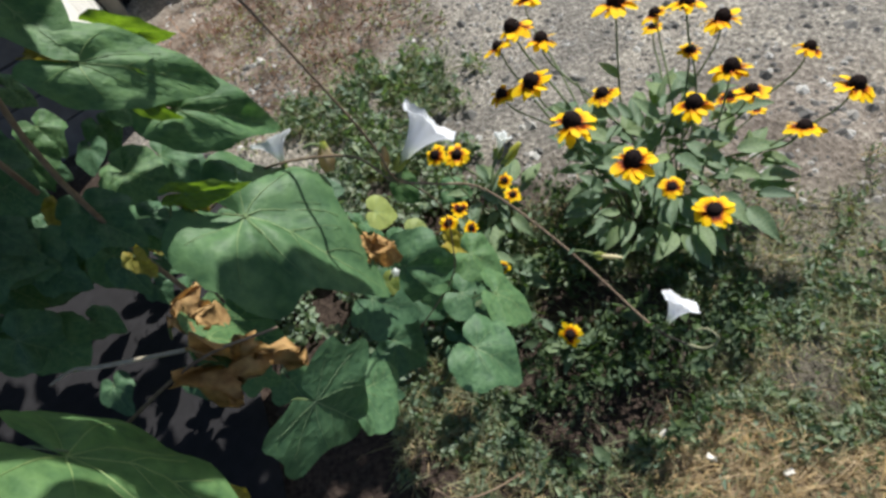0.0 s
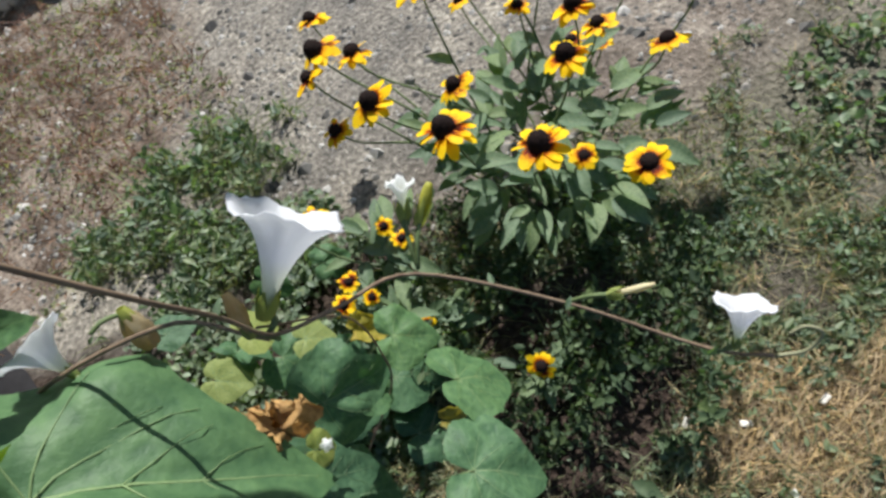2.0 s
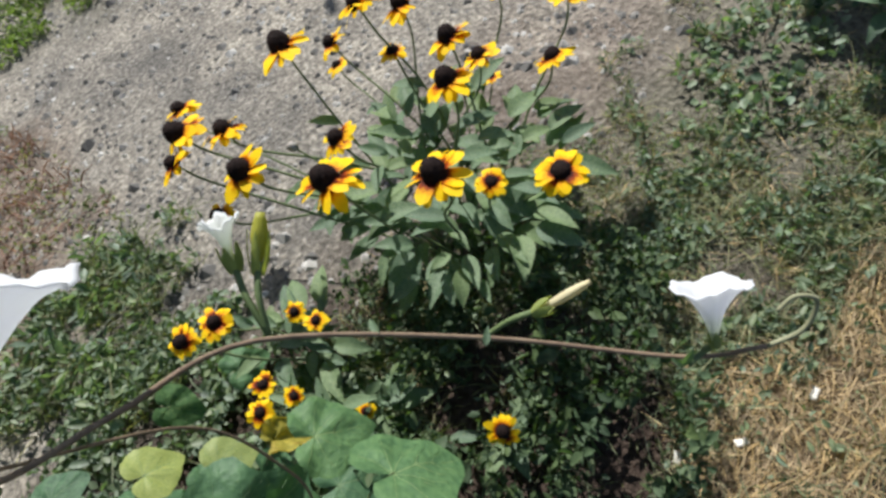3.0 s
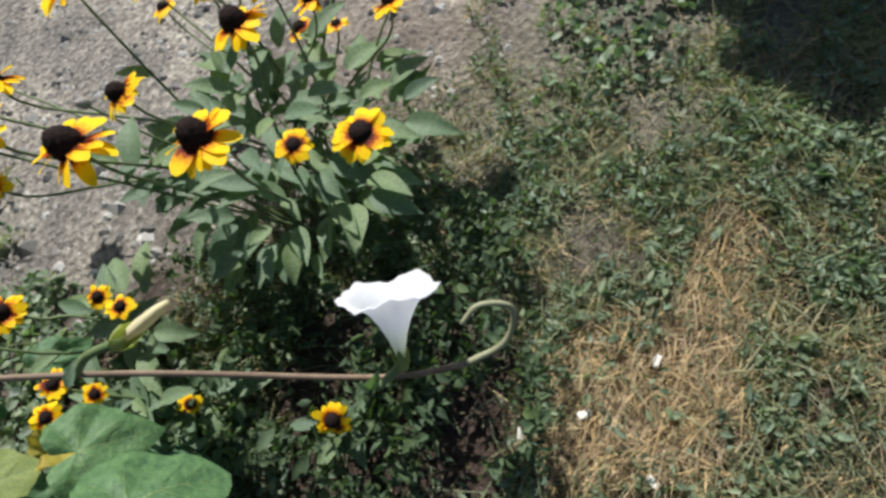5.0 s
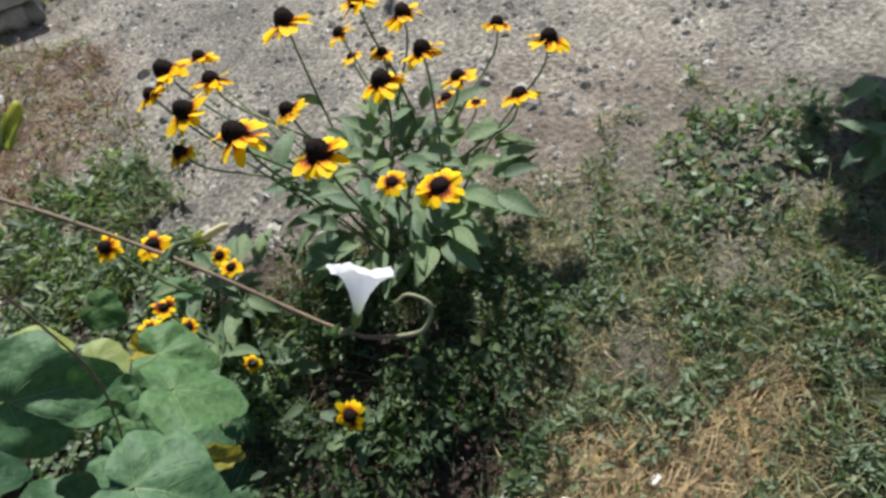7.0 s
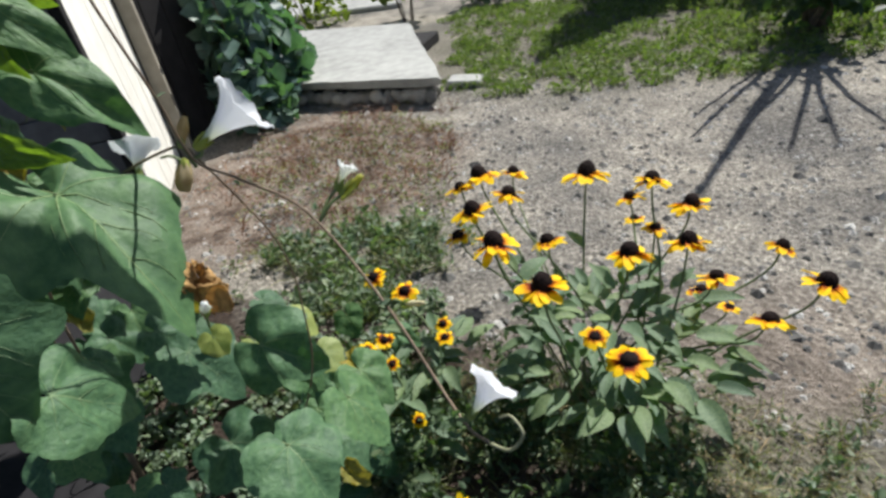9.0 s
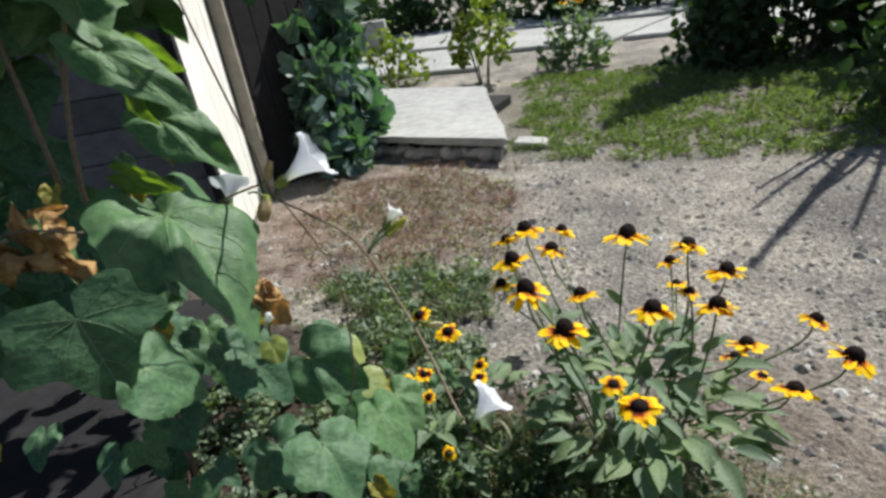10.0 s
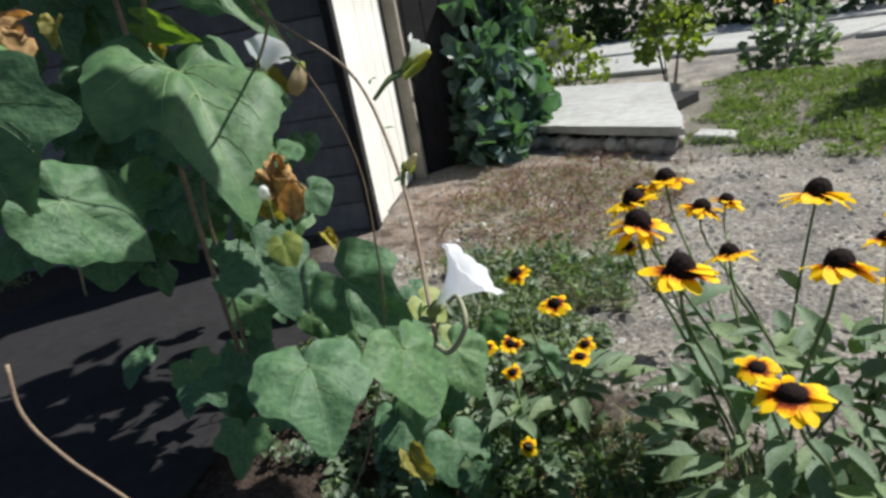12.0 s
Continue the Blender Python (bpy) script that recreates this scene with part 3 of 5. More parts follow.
# ---- the shed ----
def build_shed():
    """A shed with a grey boarded front in shade and a sunlit white side."""
    corner = Vector((-1.41, 2.06, 0))
    back = Vector((-1.70, 2.86, 0))
    left = corner + Vector((-2.9, -1.18, 0))
    wall = thing("wall_shed_front", "weathered dark grey board wall of the shed", "wall", corner, kind="structure")
    u = (left - corner).normalized()
    nrm = Vector((-u.y, u.x, 0))
    nrm = nrm if nrm.y < 0 else -nrm
    length = (left - corner).length
    m = Matrix((u, nrm, Vector((0, 0, 1)))).transposed().to_4x4()
    bm = bmesh.new()
    box(bm, (length, 0.02, 0.142), bevel=0.003)
    board = mesh_of("front_board", bm, GREY_WOOD, False)
    for k in range(14):
        part("board", board, wall, Matrix.Translation(corner + u * length / 2 + Vector((0, 0, 0.075 + 0.148 * k)) + nrm * rng.uniform(-0.003, 0.003)) @ m)
    bm = bmesh.new()
    box(bm, (length, 0.05, 2.06), Matrix.Translation(corner + u * length / 2 - nrm * 0.04 + Vector((0, 0, 1.03))) @ m)
    part("backing", mesh_of("backing", bm, GREY_WOOD, False), wall)
    bm = bmesh.new()
    box(bm, (0.045, 0.07, 2.08), Matrix.Translation(corner + nrm * 0.012 + u * 0.01 + Vector((0, 0, 1.04))) @ m)
    part("corner_post", mesh_of("corner_post", bm, DARK_SHADE_WOOD, False), wall, label="dark corner post")
    side = thing("wall_shed_side", "sunlit chalky white board wall of the shed", "wall", corner, kind="structure")
    v = (back - corner).normalized()
    n2 = Vector((v.y, -v.x, 0))
    n2 = n2 if n2.x > 0 else -n2
    m2 = Matrix((v, n2, Vector((0, 0, 1)))).transposed().to_4x4()
    long = (back - corner).length
    count = 5
    for k in range(count):
        bm = bmesh.new()
        box(bm, (long / count - 0.0012, 0.022, 2.06 + rng.uniform(-0.02, 0.02)), bevel=0.003)
        part("board", mesh_of("side_board", bm, WHITE_WOOD, False), side, Matrix.Translation(corner + v * (long * (k + 0.5) / count) + Vector((0, 0, 1.05)) + n2 * rng.uniform(-0.002, 0.002)) @ m2)
    bm = bmesh.new()
    box(bm, (long, 0.05, 2.06), Matrix.Translation(corner + v * long / 2 - n2 * 0.042 + Vector((0, 0, 1.03))) @ m2)
    part("backing", mesh_of("side_backing", bm, GREY_WOOD, False), side)
    bm = bmesh.new()
    box(bm, (0.06, 0.11, 2.1), Matrix.Translation(back + v * 0.035 + n2 * 0.045 + Vector((0, 0, 1.05))) @ m2)
    part("trim_board", mesh_of("trim_board", bm, SHADED_TRIM, False), side, label="cream edge board at the far corner, darkened as if shaded")
    roof = bmesh.new()
    mid = (left + back) / 2 + Vector((-0.6, 0.6, 2.14))
    box(roof, (3.6, 3.2, 0.06), Matrix.Translation(mid + Vector((0.3, -0.25, 0))) @ pose(0, 0, 0, 0, 0, 22))
    solid("roof_shed", mesh_of("roof_shed", roof, GREY_WOOD, False), "flat grey shed roof above the boards", "roof")
    # an added near-black fence behind the trim stands in for the deep shade there
    fence = thing("wall_shade_fence", "near-black board fence added for the deep shade behind the climber", "fence", back, kind="structure")
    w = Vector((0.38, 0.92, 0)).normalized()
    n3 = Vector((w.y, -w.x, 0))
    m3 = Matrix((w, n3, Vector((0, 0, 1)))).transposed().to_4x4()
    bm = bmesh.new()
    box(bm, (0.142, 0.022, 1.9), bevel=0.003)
    slat = mesh_of("fence_board", bm, DARK_SHADE_WOOD, False)
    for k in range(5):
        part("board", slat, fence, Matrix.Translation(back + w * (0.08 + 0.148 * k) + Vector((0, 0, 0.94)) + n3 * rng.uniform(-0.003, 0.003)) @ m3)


build_shed()


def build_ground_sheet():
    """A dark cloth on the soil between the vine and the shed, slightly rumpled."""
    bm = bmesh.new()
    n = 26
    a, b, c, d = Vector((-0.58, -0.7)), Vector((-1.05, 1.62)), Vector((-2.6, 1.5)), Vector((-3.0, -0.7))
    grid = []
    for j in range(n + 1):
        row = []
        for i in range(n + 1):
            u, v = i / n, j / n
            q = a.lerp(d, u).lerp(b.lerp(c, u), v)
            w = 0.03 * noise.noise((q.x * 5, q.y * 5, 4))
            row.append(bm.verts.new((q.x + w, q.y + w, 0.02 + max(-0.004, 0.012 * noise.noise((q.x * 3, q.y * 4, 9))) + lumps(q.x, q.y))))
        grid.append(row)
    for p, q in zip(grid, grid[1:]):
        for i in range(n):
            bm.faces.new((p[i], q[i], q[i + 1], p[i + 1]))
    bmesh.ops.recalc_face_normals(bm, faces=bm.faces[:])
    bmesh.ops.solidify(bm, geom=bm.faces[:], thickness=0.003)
    tagged(new("ground_sheet", mesh_of("ground_sheet", bm, SHEET)), "dark ground cloth under the vine, blackened to give its shade", "cloth")


build_ground_sheet()


# ---- yellow coneflowers ----
def petal_mesh(seed):
    r = random.Random(seed)
    bm = bmesh.new()
    rows = []
    L, wmax, droop, bend = r.uniform(0.0222, 0.0275), r.uniform(0.012, 0.0158), r.uniform(0.0, 0.4), r.uniform(-0.12, 0.12)
    for k in range(7):
        u = k / 6
        w = wmax * (0.45 + 0.55 * math.sin(math.pi * min(1, 0.12 + u * 0.75))) * (1 if k < 6 else 0.45) / 2
        row = []
        for s in (-1, 0, 1):
            row.append(bm.verts.new((s * w + bend * L * u * u, 0.006 + L * u, -droop * L * u * u + 0.0015 * (1 - abs(s)) * math.sin(math.pi * u) + (0.0012 if s else 0))))
        rows.append(row)
    for a, b in zip(rows, rows[1:]):
        for i in (0, 1):
            bm.faces.new((a[i], a[i + 1], b[i + 1], b[i]))
    return mesh_of("petal", bm, PETAL)


def cone_mesh():
    bm = bmesh.new()
    bmesh.ops.create_icosphere(bm, subdivisions=4, radius=1)
    for v in bm.verts:
        k = 1 + 0.06 * math.sin(v.co.x * 26) * math.sin(v.co.y * 26) + 0.05 * noise.noise(v.co * 9)
        v.co = Vector((v.co.x * 0.0125 * k, v.co.y * 0.0125 * k, max(v.co.z, -0.4) * 0.0122 * k + 0.003))
    return mesh_of("cone", bm, CONE)


PETALS = [petal_mesh(i) for i in range(6)]
FLAT_CONE = cone_mesh()
DAISY_LEAVES = [lance_leaf("daisy_leaf", i, DAISY_LEAF, 0.36 + 0.05 * i, 0.15 + 0.12 * i, 0.35) for i in range(4)]


def head(plant, at, size=1.0, lean=(0, 0), petals=12, tall=1.0):
    """One flower head: a dark cone in a ring of petals; lean tips it, in degrees to the east and north."""
    m = Matrix.Translation(at) @ pose(0, 0, 0, -lean[1], lean[0], 0) @ pose(0, 0, 0, 0, 0, rng.uniform(0, 360)) @ Matrix.Scale(size * 1.18, 4)
    droop = 1 if tall < 1.0 else 4
    flower = part("flower", FLAT_CONE, plant, m @ Matrix.Diagonal((1, 1, tall, 1)))
    side = rng.uniform(0, 360)
    petals += 3
    for k in range(petals):
        a = 360 * (k + rng.uniform(-0.28, 0.28)) / petals
        sag = droop + 9 * math.cos(radians(a - side))
        part("petal", PETALS[rng.randrange(6)], flower, m @ pose(0, 0, 0, 0, 0, a) @ pose(0, 0, 0.001 + 0.001 * (k % 2), rng.uniform(-11, 11) - sag, rng.uniform(-22, 22), 0) @ Matrix.Scale(rng.uniform(0.88, 1.1), 4))
    return m


def daisy_plant(name, label, root, heads, leaves, spread, height):
    plant = thing(name, label, "flower", (*root, 0), "yellow coneflowers")
    root = Vector((*root, 0))
    for at, size, lean, n, tall in heads:
        at = Vector(at)
        head(plant, at, size, lean, n, tall)
        foot = root + Vector((rng.uniform(-1, 1) * spread * 0.5, rng.uniform(-1, 1) * spread * 0.5, 0.0))
        away = Matrix.Rotation(radians(-lean[1]), 3, "X") @ Matrix.Rotation(radians(lean[0]), 3, "Y") @ Vector((0, 0, -1))
        mid = foot.lerp(at, 0.55) + Vector((rng.uniform(-0.025, 0.025), rng.uniform(-0.025, 0.025), 0.02))
        knee = at + (away + (mid - at).normalized()) * 0.035 * min(1.0, size)
        line = [foot, mid, knee, at + away * 0.002]
        stalk("stem", line, 0.0031, 0.0022, GREEN_STEM, plant, 4, 6)
        for u in [rng.uniform(0.38, 0.75) for _ in range(3)]:
            p = foot.lerp(mid, u / 0.6) if u < 0.6 else mid.lerp(knee, (u - 0.6) / 0.4)
            a = rng.uniform(0, 6.28)
            out = Vector((math.cos(a), math.sin(a), rng.uniform(0.1, 0.7))).normalized()
            L = rng.uniform(0.05, 0.085)
            mm, _ = aim(p, p + out, (0, 0, 1))
            part("leaf", DAISY_LEAVES[rng.randrange(4)], plant, mm @ Matrix.Scale(L, 4))
    for _ in range(leaves):
        a, q = rng.uniform(0, 6.28), spread * math.sqrt(rng.uniform(0.02, 1.0))
        p = root + Vector((q * math.cos(a), q * math.sin(a), rng.uniform(0.62 * height, 1.05 * height) * (1.05 - 0.3 * q / spread)))
        out = Vector((math.cos(a) + rng.uniform(-0.7, 0.7), math.sin(a) + rng.uniform(-0.7, 0.7), rng.uniform(-0.1, 0.7))).normalized()
        mm, _ = aim(p, p + out, (rng.uniform(-0.3, 0.3), rng.uniform(-0.3, 0.3), 1))
        part("leaf", DAISY_LEAVES[rng.randrange(4)], plant, mm @ Matrix.Scale(rng.uniform(0.05, 0.098), 4))
    return plant


LEFT_HEADS = [
    ((0.419, 1.098, 0.480), 1.60, (10, 30), 11, 1.35),
    ((0.149, 1.085, 0.518), 1.45, (-8, 20), 12, 1.25),
    ((0.242, 1.394, 0.365), 1.25, (8, 26), 11, 1.1),
    ((0.216, 1.090, 0.456), 1.25, (6, 23), 11, 1.1),
    ((0.1, 1.05, 0.51), 1.00, (-10, 19), 11, 1.1),
    ((0.135, 0.835, 0.562), 1.25, (-6, 16), 12, 1.2),
    ((0.079, 1.005, 0.397), 1.05, (-12, 13), 11, 1.1),
    ((0.287, 0.817, 0.477), 1.05, (0, 19), 11, 1.1),
    ((0.176, 0.667, 0.582), 1.30, (-4, 18), 12, 1.25),
]
MIDDLE_HEADS = [
    ((0.252, 0.532, 0.576), 1.20, (0, 20), 14, 1.3),
    ((0.371, 0.430, 0.494), 0.98, (-10, -2), 15, 0.8),
    ((0.337, 0.536, 0.451), 0.68, (-8, -18), 14, 0.7),
    ((0.421, 0.652, 0.539), 1.20, (6, 18), 12, 1.2),
    ((0.551, 0.986, 0.502), 1.25, (4, 23), 11, 1.2),
    ((0.539, 1.133, 0.378), 1.10, (-6, 19), 10, 1.1),
    ((0.643, 0.978, 0.430), 1.30, (8, 23), 12, 1.25),
    ((0.578, 1.234, 0.246), 0.85, (0, 11), 10, 1.0),
    ((0.552, 0.942, 0.400), 0.85, (4, 9), 11, 1.0),
]
RIGHT_HEADS = [
    ((0.579, 0.798, 0.448), 1.25, (6, 16), 12, 1.25),
    ((0.650, 0.808, 0.338), 1.10, (10, 12), 11, 1.1),
    ((0.663, 0.910, 0.223), 0.95, (0, 8), 10, 0.9),
    ((0.710, 0.854, 0.208), 0.75, (14, 6), 10, 0.8),
    ((0.806, 0.857, 0.368), 1.00, (16, 22), 11, 1.15),
    ((0.808, 0.686, 0.395), 1.25, (18, 16), 12, 1.2),
    ((0.705, 0.668, 0.326), 1.15, (14, 12), 12, 1.1),
]
main_daisy = daisy_plant("coneflower_clump", "clump of yellow coneflowers with dark brown cones in bloom", (0.42, 0.76), LEFT_HEADS + MIDDLE_HEADS + RIGHT_HEADS, 135, 0.24, 0.34)
daisy_plant("coneflower_plant", "small yellow coneflower plant with four open heads", (0.0, 0.86), [
    ((0.021, 0.844, 0.249), 0.62, (0, -15), 12, 0.9),
    ((0.030, 0.781, 0.261), 0.62, (4, -18), 12, 0.9),
    ((-0.134, 0.893, 0.376), 0.9, (-6, -8), 11, 1.0),
    ((-0.086, 0.976, 0.260), 1.0, (0, -12), 12, 1.1),
], 14, 0.09, 0.2)
daisy_plant("coneflower_plant", "low yellow coneflower plant beside the vine leaves", (-0.09, 0.70), [
    ((-0.115, 0.78, 0.27), 0.62, (10, -10), 12, 0.9),
    ((-0.15, 0.74, 0.28), 0.66, (-5, -20), 12, 0.9),
    ((-0.1, 0.74, 0.23), 0.55, (0, -25), 11, 0.9),
], 10, 0.08, 0.16)
daisy_plant("coneflower_plant", "short coneflower plant with one reddish head in shade", (-0.04, 0.66), [((-0.05, 0.66, 0.12), 0.55, (0, -30), 11, 0.8)], 5, 0.06, 0.1)
daisy_plant("coneflower_plant", "short coneflower plant with one ragged yellow head", (0.075, 0.44), [((0.062, 0.405, 0.155), 0.85, (-25, -30), 8, 0.9)], 2, 0.05, 0.05)
part("seed_head", stone_mesh(3), main_daisy, Matrix.Translation((0.267, 0.975, 0.405)) @ Matrix.Scale(0.011, 4), "dry brown seed head")
stalk("stem", [(0.38, 0.78, 0.1), (0.304, 0.897, 0.283), (0.267, 0.975, 0.405)], 0.003, 0.002, GREEN_STEM, main_daisy)


# ---- the climbing vine ----
LEAVES = [heart_leaf("leaf", i, [LEAF, LEAF_VEIN], 0.2 + 0.2 * (i % 3), 0.2 + 0.14 * (i % 4), 0.1 + 0.17 * (i % 3), 0.04 + 0.016 * (i % 3), 0.03 * (i % 3)) for i in range(6)]
LOBED = [heart_leaf("leaf", 20 + i, [LEAF, LEAF_VEIN], 0.15, 0.15, 0.12, 0.025, 0.12) for i in range(2)]
YELLOWS = [heart_leaf("leaf", 30 + i, [YELLOW_LEAF, YELLOW_LEAF], 0.7, 0.5, 0.55, 0.06, 0.0, 0.16) for i in range(2)]
PALES = [heart_leaf("leaf", 40 + i, [PALE_LEAF, LEAF_VEIN], 0.2, 0.2, 0.15, 0.03) for i in range(2)]
BACKLIT = [heart_leaf("leaf", 60 + i, [BACKLIT_LEAF, LEAF_VEIN], 0.3, 0.3, 0.4, 0.05) for i in range(2)]
DRIES = [heart_leaf("leaf", 50 + i, [DRY_LEAF, DRY_LEAF], 0.9, 0.5, 0.6, 0.06, 0.0, 0.36) for i in range(3)]

vine = thing("climbing_vine", "climbing vine with large heart-shaped green leaves and white trumpet flowers", "vine", (-0.5, 0.5, 0))


def vine_leaf(base, tip, normal, mesh, wide=1.0, label="", stem=None):
    m, L = aim(base, tip, normal)
    base = Vector(base).lerp(Vector(tip), 0.27)
    m.translation = base
    L /= 1.38
    ob = part("leaf", mesh, vine, m @ Matrix.Diagonal((L * wide, L, L, 1)), label)
    back = base + (base - Vector(tip)).normalized() * L * 0.3 + Vector((-0.03, 0.01, -0.05)) if stem is None else Vector(stem)
    stalk("leaf_stalk", [back, (back + base) / 2 + Vector((0, 0, 0.012)), base], 0.0018, 0.0014, GREEN_STEM, vine, 3, 5)
    return ob


vine_leaf((-0.429, 0.43, 0.944), (-0.172, 0.316, 0.81), (0.45, -0.04, 0.89), LEAVES[2], 0.95)
vine_leaf((-0.42, 0.485, 1.075), (-0.265, 0.505, 0.955), (0.35, -0.5, 0.6), LEAVES[1], 0.64)
vine_leaf((-0.455, 0.445, 1.2), (-0.29, 0.485, 1.06), (0.35, -0.45, 0.65), LEAVES[0], 0.52)
vine_leaf((-0.28, 0.108, 0.948), (-0.24, 0.09, 0.81), (0.45, -0.45, 0.68), LOBED[0], 1.3)
vine_leaf((-0.269, 0.122, 0.836), (-0.207, 0.189, 0.74), (0.81, 0.0, 0.58), LEAVES[4], 1.05)
vine_leaf((-0.377, 0.177, 0.999), (-0.318, 0.193, 0.906), (0.67, 0.4, 0.6), LOBED[0], 1.06)
vine_leaf((-0.26, 0.47, 0.59), (-0.12, 0.445, 0.515), (0.1, -0.65, 0.6), LEAVES[5], 1.1)
vine_leaf((-0.09, 0.385, 0.55), (0.0, 0.345, 0.455), (0.65, 0.12, 0.7), LEAVES[0], 1.15)
vine_leaf((-0.13, 0.56, 0.43), (-0.04, 0.51, 0.36), (0.3, -0.2, 0.9), LEAVES[4], 1.1)
vine_leaf((-0.33, 0.40, 0.45), (-0.235, 0.36, 0.335), (0.4, -0.3, 0.85), LEAVES[2], 1.1)
vine_leaf((-0.69, 0.45, 0.37), (-0.62, 0.42, 0.31), (0.3, -0.4, 0.85), LOBED[1], 1.2)
vine_leaf((-0.29, 0.36, 0.69), (-0.2, 0.34, 0.59), (0.5, -0.3, 0.8), LOBED[1], 1.1)
vine_leaf((-0.15, 0.285, 0.575), (-0.05, 0.205, 0.52), (0.4, -0.09, 0.9), LEAVES[1], 1.2)
vine_leaf((-0.47, 0.33, 0.80), (-0.39, 0.27, 0.73), (0.3, -0.4, 0.85), LOBED[0], 1.1)
vine_leaf((-0.2, 0.46, 0.54), (-0.12, 0.47, 0.47), (0.2, -0.2, 0.95), LEAVES[3], 1.0)
vine_leaf((-0.25, 0.50, 0.50), (-0.16, 0.52, 0.44), (0.1, -0.1, 1.0), LEAVES[5], 1.0)
vine_leaf((-0.473, 0.071, 1.108), (-0.314, 0.018, 0.937), (0.54, 0.7, 0.4), LEAVES[0], 1.0)
vine_leaf((-0.345, 0.80, 0.36), (-0.27, 0.80, 0.30), (0.1, -0.2, 1), PALES[0], 1.2, "pale yellow-green leaf")
vine_leaf((-0.27, 0.74, 0.31), (-0.20, 0.71, 0.26), (0.2, -0.2, 1), PALES[1], 1.2, "pale yellow-green leaf")
vine_leaf((-0.17, 0.64, 0.36), (-0.11, 0.62, 0.29), (0.3, -0.2, 1), YELLOWS[0], 1.2, "yellowed leaf")
vine_leaf((-0.375, 0.145, 0.99), (-0.265, 0.15, 0.93), (0.2, -0.4, 0.85), DRIES[0], 0.8, "curled dry brown leaf")
vine_leaf((-0.40, 0.20, 1.0), (-0.35, 0.225, 0.95), (0.2, -0.4, 0.9), DRIES[1], 1.0, "curled dry brown leaf")
vine_leaf((-0.34, 0.4, 0.785), (-0.255, 0.39, 0.73), (0.3, -0.5, 0.7), DRIES[2], 0.9, "curled dry brown leaf")
vine_leaf((-0.31, 0.41, 0.75), (-0.265, 0.41, 0.68), (0.5, -0.5, 0.6), YELLOWS[1], 1.0, "yellowed leaf")
vine_leaf((-0.28, 0.43, 0.74), (-0.24, 0.42, 0.69), (0.5, -0.5, 0.6), DRIES[0], 1.1, "curled dry brown leaf")
vine_leaf((-0.24, 0.38, 0.68), (-0.22, 0.37, 0.63), (0.5, -0.5, 0.6), PALES[0], 1.0, "pale yellow-green leaf")
vine_leaf((-0.42, 0.42, 0.97), (-0.4, 0.405, 0.925), (0.3, -0.4, 0.8), YELLOWS[0], 1.1, "yellowed leaf")
vine_leaf((-0.46, 0.32, 1.0), (-0.445, 0.295, 0.965), (0.3, -0.5, 0.7), YELLOWS[1], 1.1, "yellowed leaf")
vine_leaf((-0.49, 0.08, 0.76), (-0.455, 0.07, 0.72), (0.3, -0.5, 0.8), YELLOWS[0], 1.1, "yellowed leaf")
vine_leaf((-0.15, 0.42, 0.30), (-0.10, 0.41, 0.25), (0.3, -0.4, 0.8), YELLOWS[1], 1.0, "yellowed leaf")
vine_leaf((-0.24, 0.4, 0.785), (-0.2, 0.385, 0.7), (0.4, -0.8, 0.3), DRIES[2], 0.75, "curled dry brown leaf")
vine_leaf((-0.33, 0.25, 0.52), (-0.28, 0.24, 0.49), (0.3, -0.4, 0.85), LOBED[0], 1.1)

# three leaves in the lime colour that imitates light from behind
vine_leaf((-0.42, 0.53, 1.165), (-0.34, 0.525, 1.105), (-0.2, -0.9, 0.1), BACKLIT[0], 0.65, "lime-green leaf coloured as if lit from behind")
vine_leaf((-0.4, 0.485, 1.14), (-0.38, 0.45, 1.04), (-0.2, -0.9, -0.1), BACKLIT[1], 0.65, "lime-green leaf coloured as if lit from behind")
vine_leaf((-0.435, 0.41, 0.985), (-0.33, 0.405, 0.945), (-0.2, -0.8, 0.3), BACKLIT[0], 0.45, "lime-green leaf coloured as if lit from behind")
# the dense inner foliage, its plan limits set to fit the camera's view
count = 0
while count < 80:
    x, y, z = rng.uniform(-1.5, -0.3), rng.uniform(0.55, 1.05), rng.uniform(0.5, 1.5)
    if x > min(-0.12 - 0.80 * y, 0.18 - 1.2 * (y + 0.12)) or (y < 0.3 and z > 1.1) or z < 0.62 - 0.35 * y or (y < 0.48 and z < 0.78):
        continue
    count += 1
    tip = Vector((x, y, z)) + Vector((rng.uniform(0.2, 1), rng.uniform(-1, 0.3), rng.uniform(-1.2, -0.2))).normalized() * rng.uniform(0.1, 0.19)
    kind = LEAVES[rng.randrange(6)] if rng.random() < 0.985 else YELLOWS[rng.randrange(2)]
    vine_leaf((x, y, z), tip, (0.4 + rng.uniform(-0.4, 0.4), -0.3 + rng.uniform(-0.4, 0.4), 0.9), kind, rng.uniform(0.95, 1.2))
# lower leaves in the shade of those above
for _ in range(7):
    y = rng.uniform(0.45, 0.85)
    x = min(-0.12 - 0.80 * y, 0.18 - 1.2 * (y + 0.12)) + 0.03 - abs(rng.gauss(0, 0.09))
    z = rng.uniform(0.12, 0.62)
    tip = Vector((x, y, z)) + Vector((rng.uniform(0.1, 1), rng.uniform(-1, 0.2), rng.uniform(-1.4, -0.3))).normalized() * rng.uniform(0.08, 0.14)
    vine_leaf((x, y, z), tip, (0.4 + rng.uniform(-0.5, 0.5), -0.3 + rng.uniform(-0.5, 0.5), 0.8), (LEAVES + LOBED)[rng.randrange(8)], rng.uniform(0.9, 1.2))
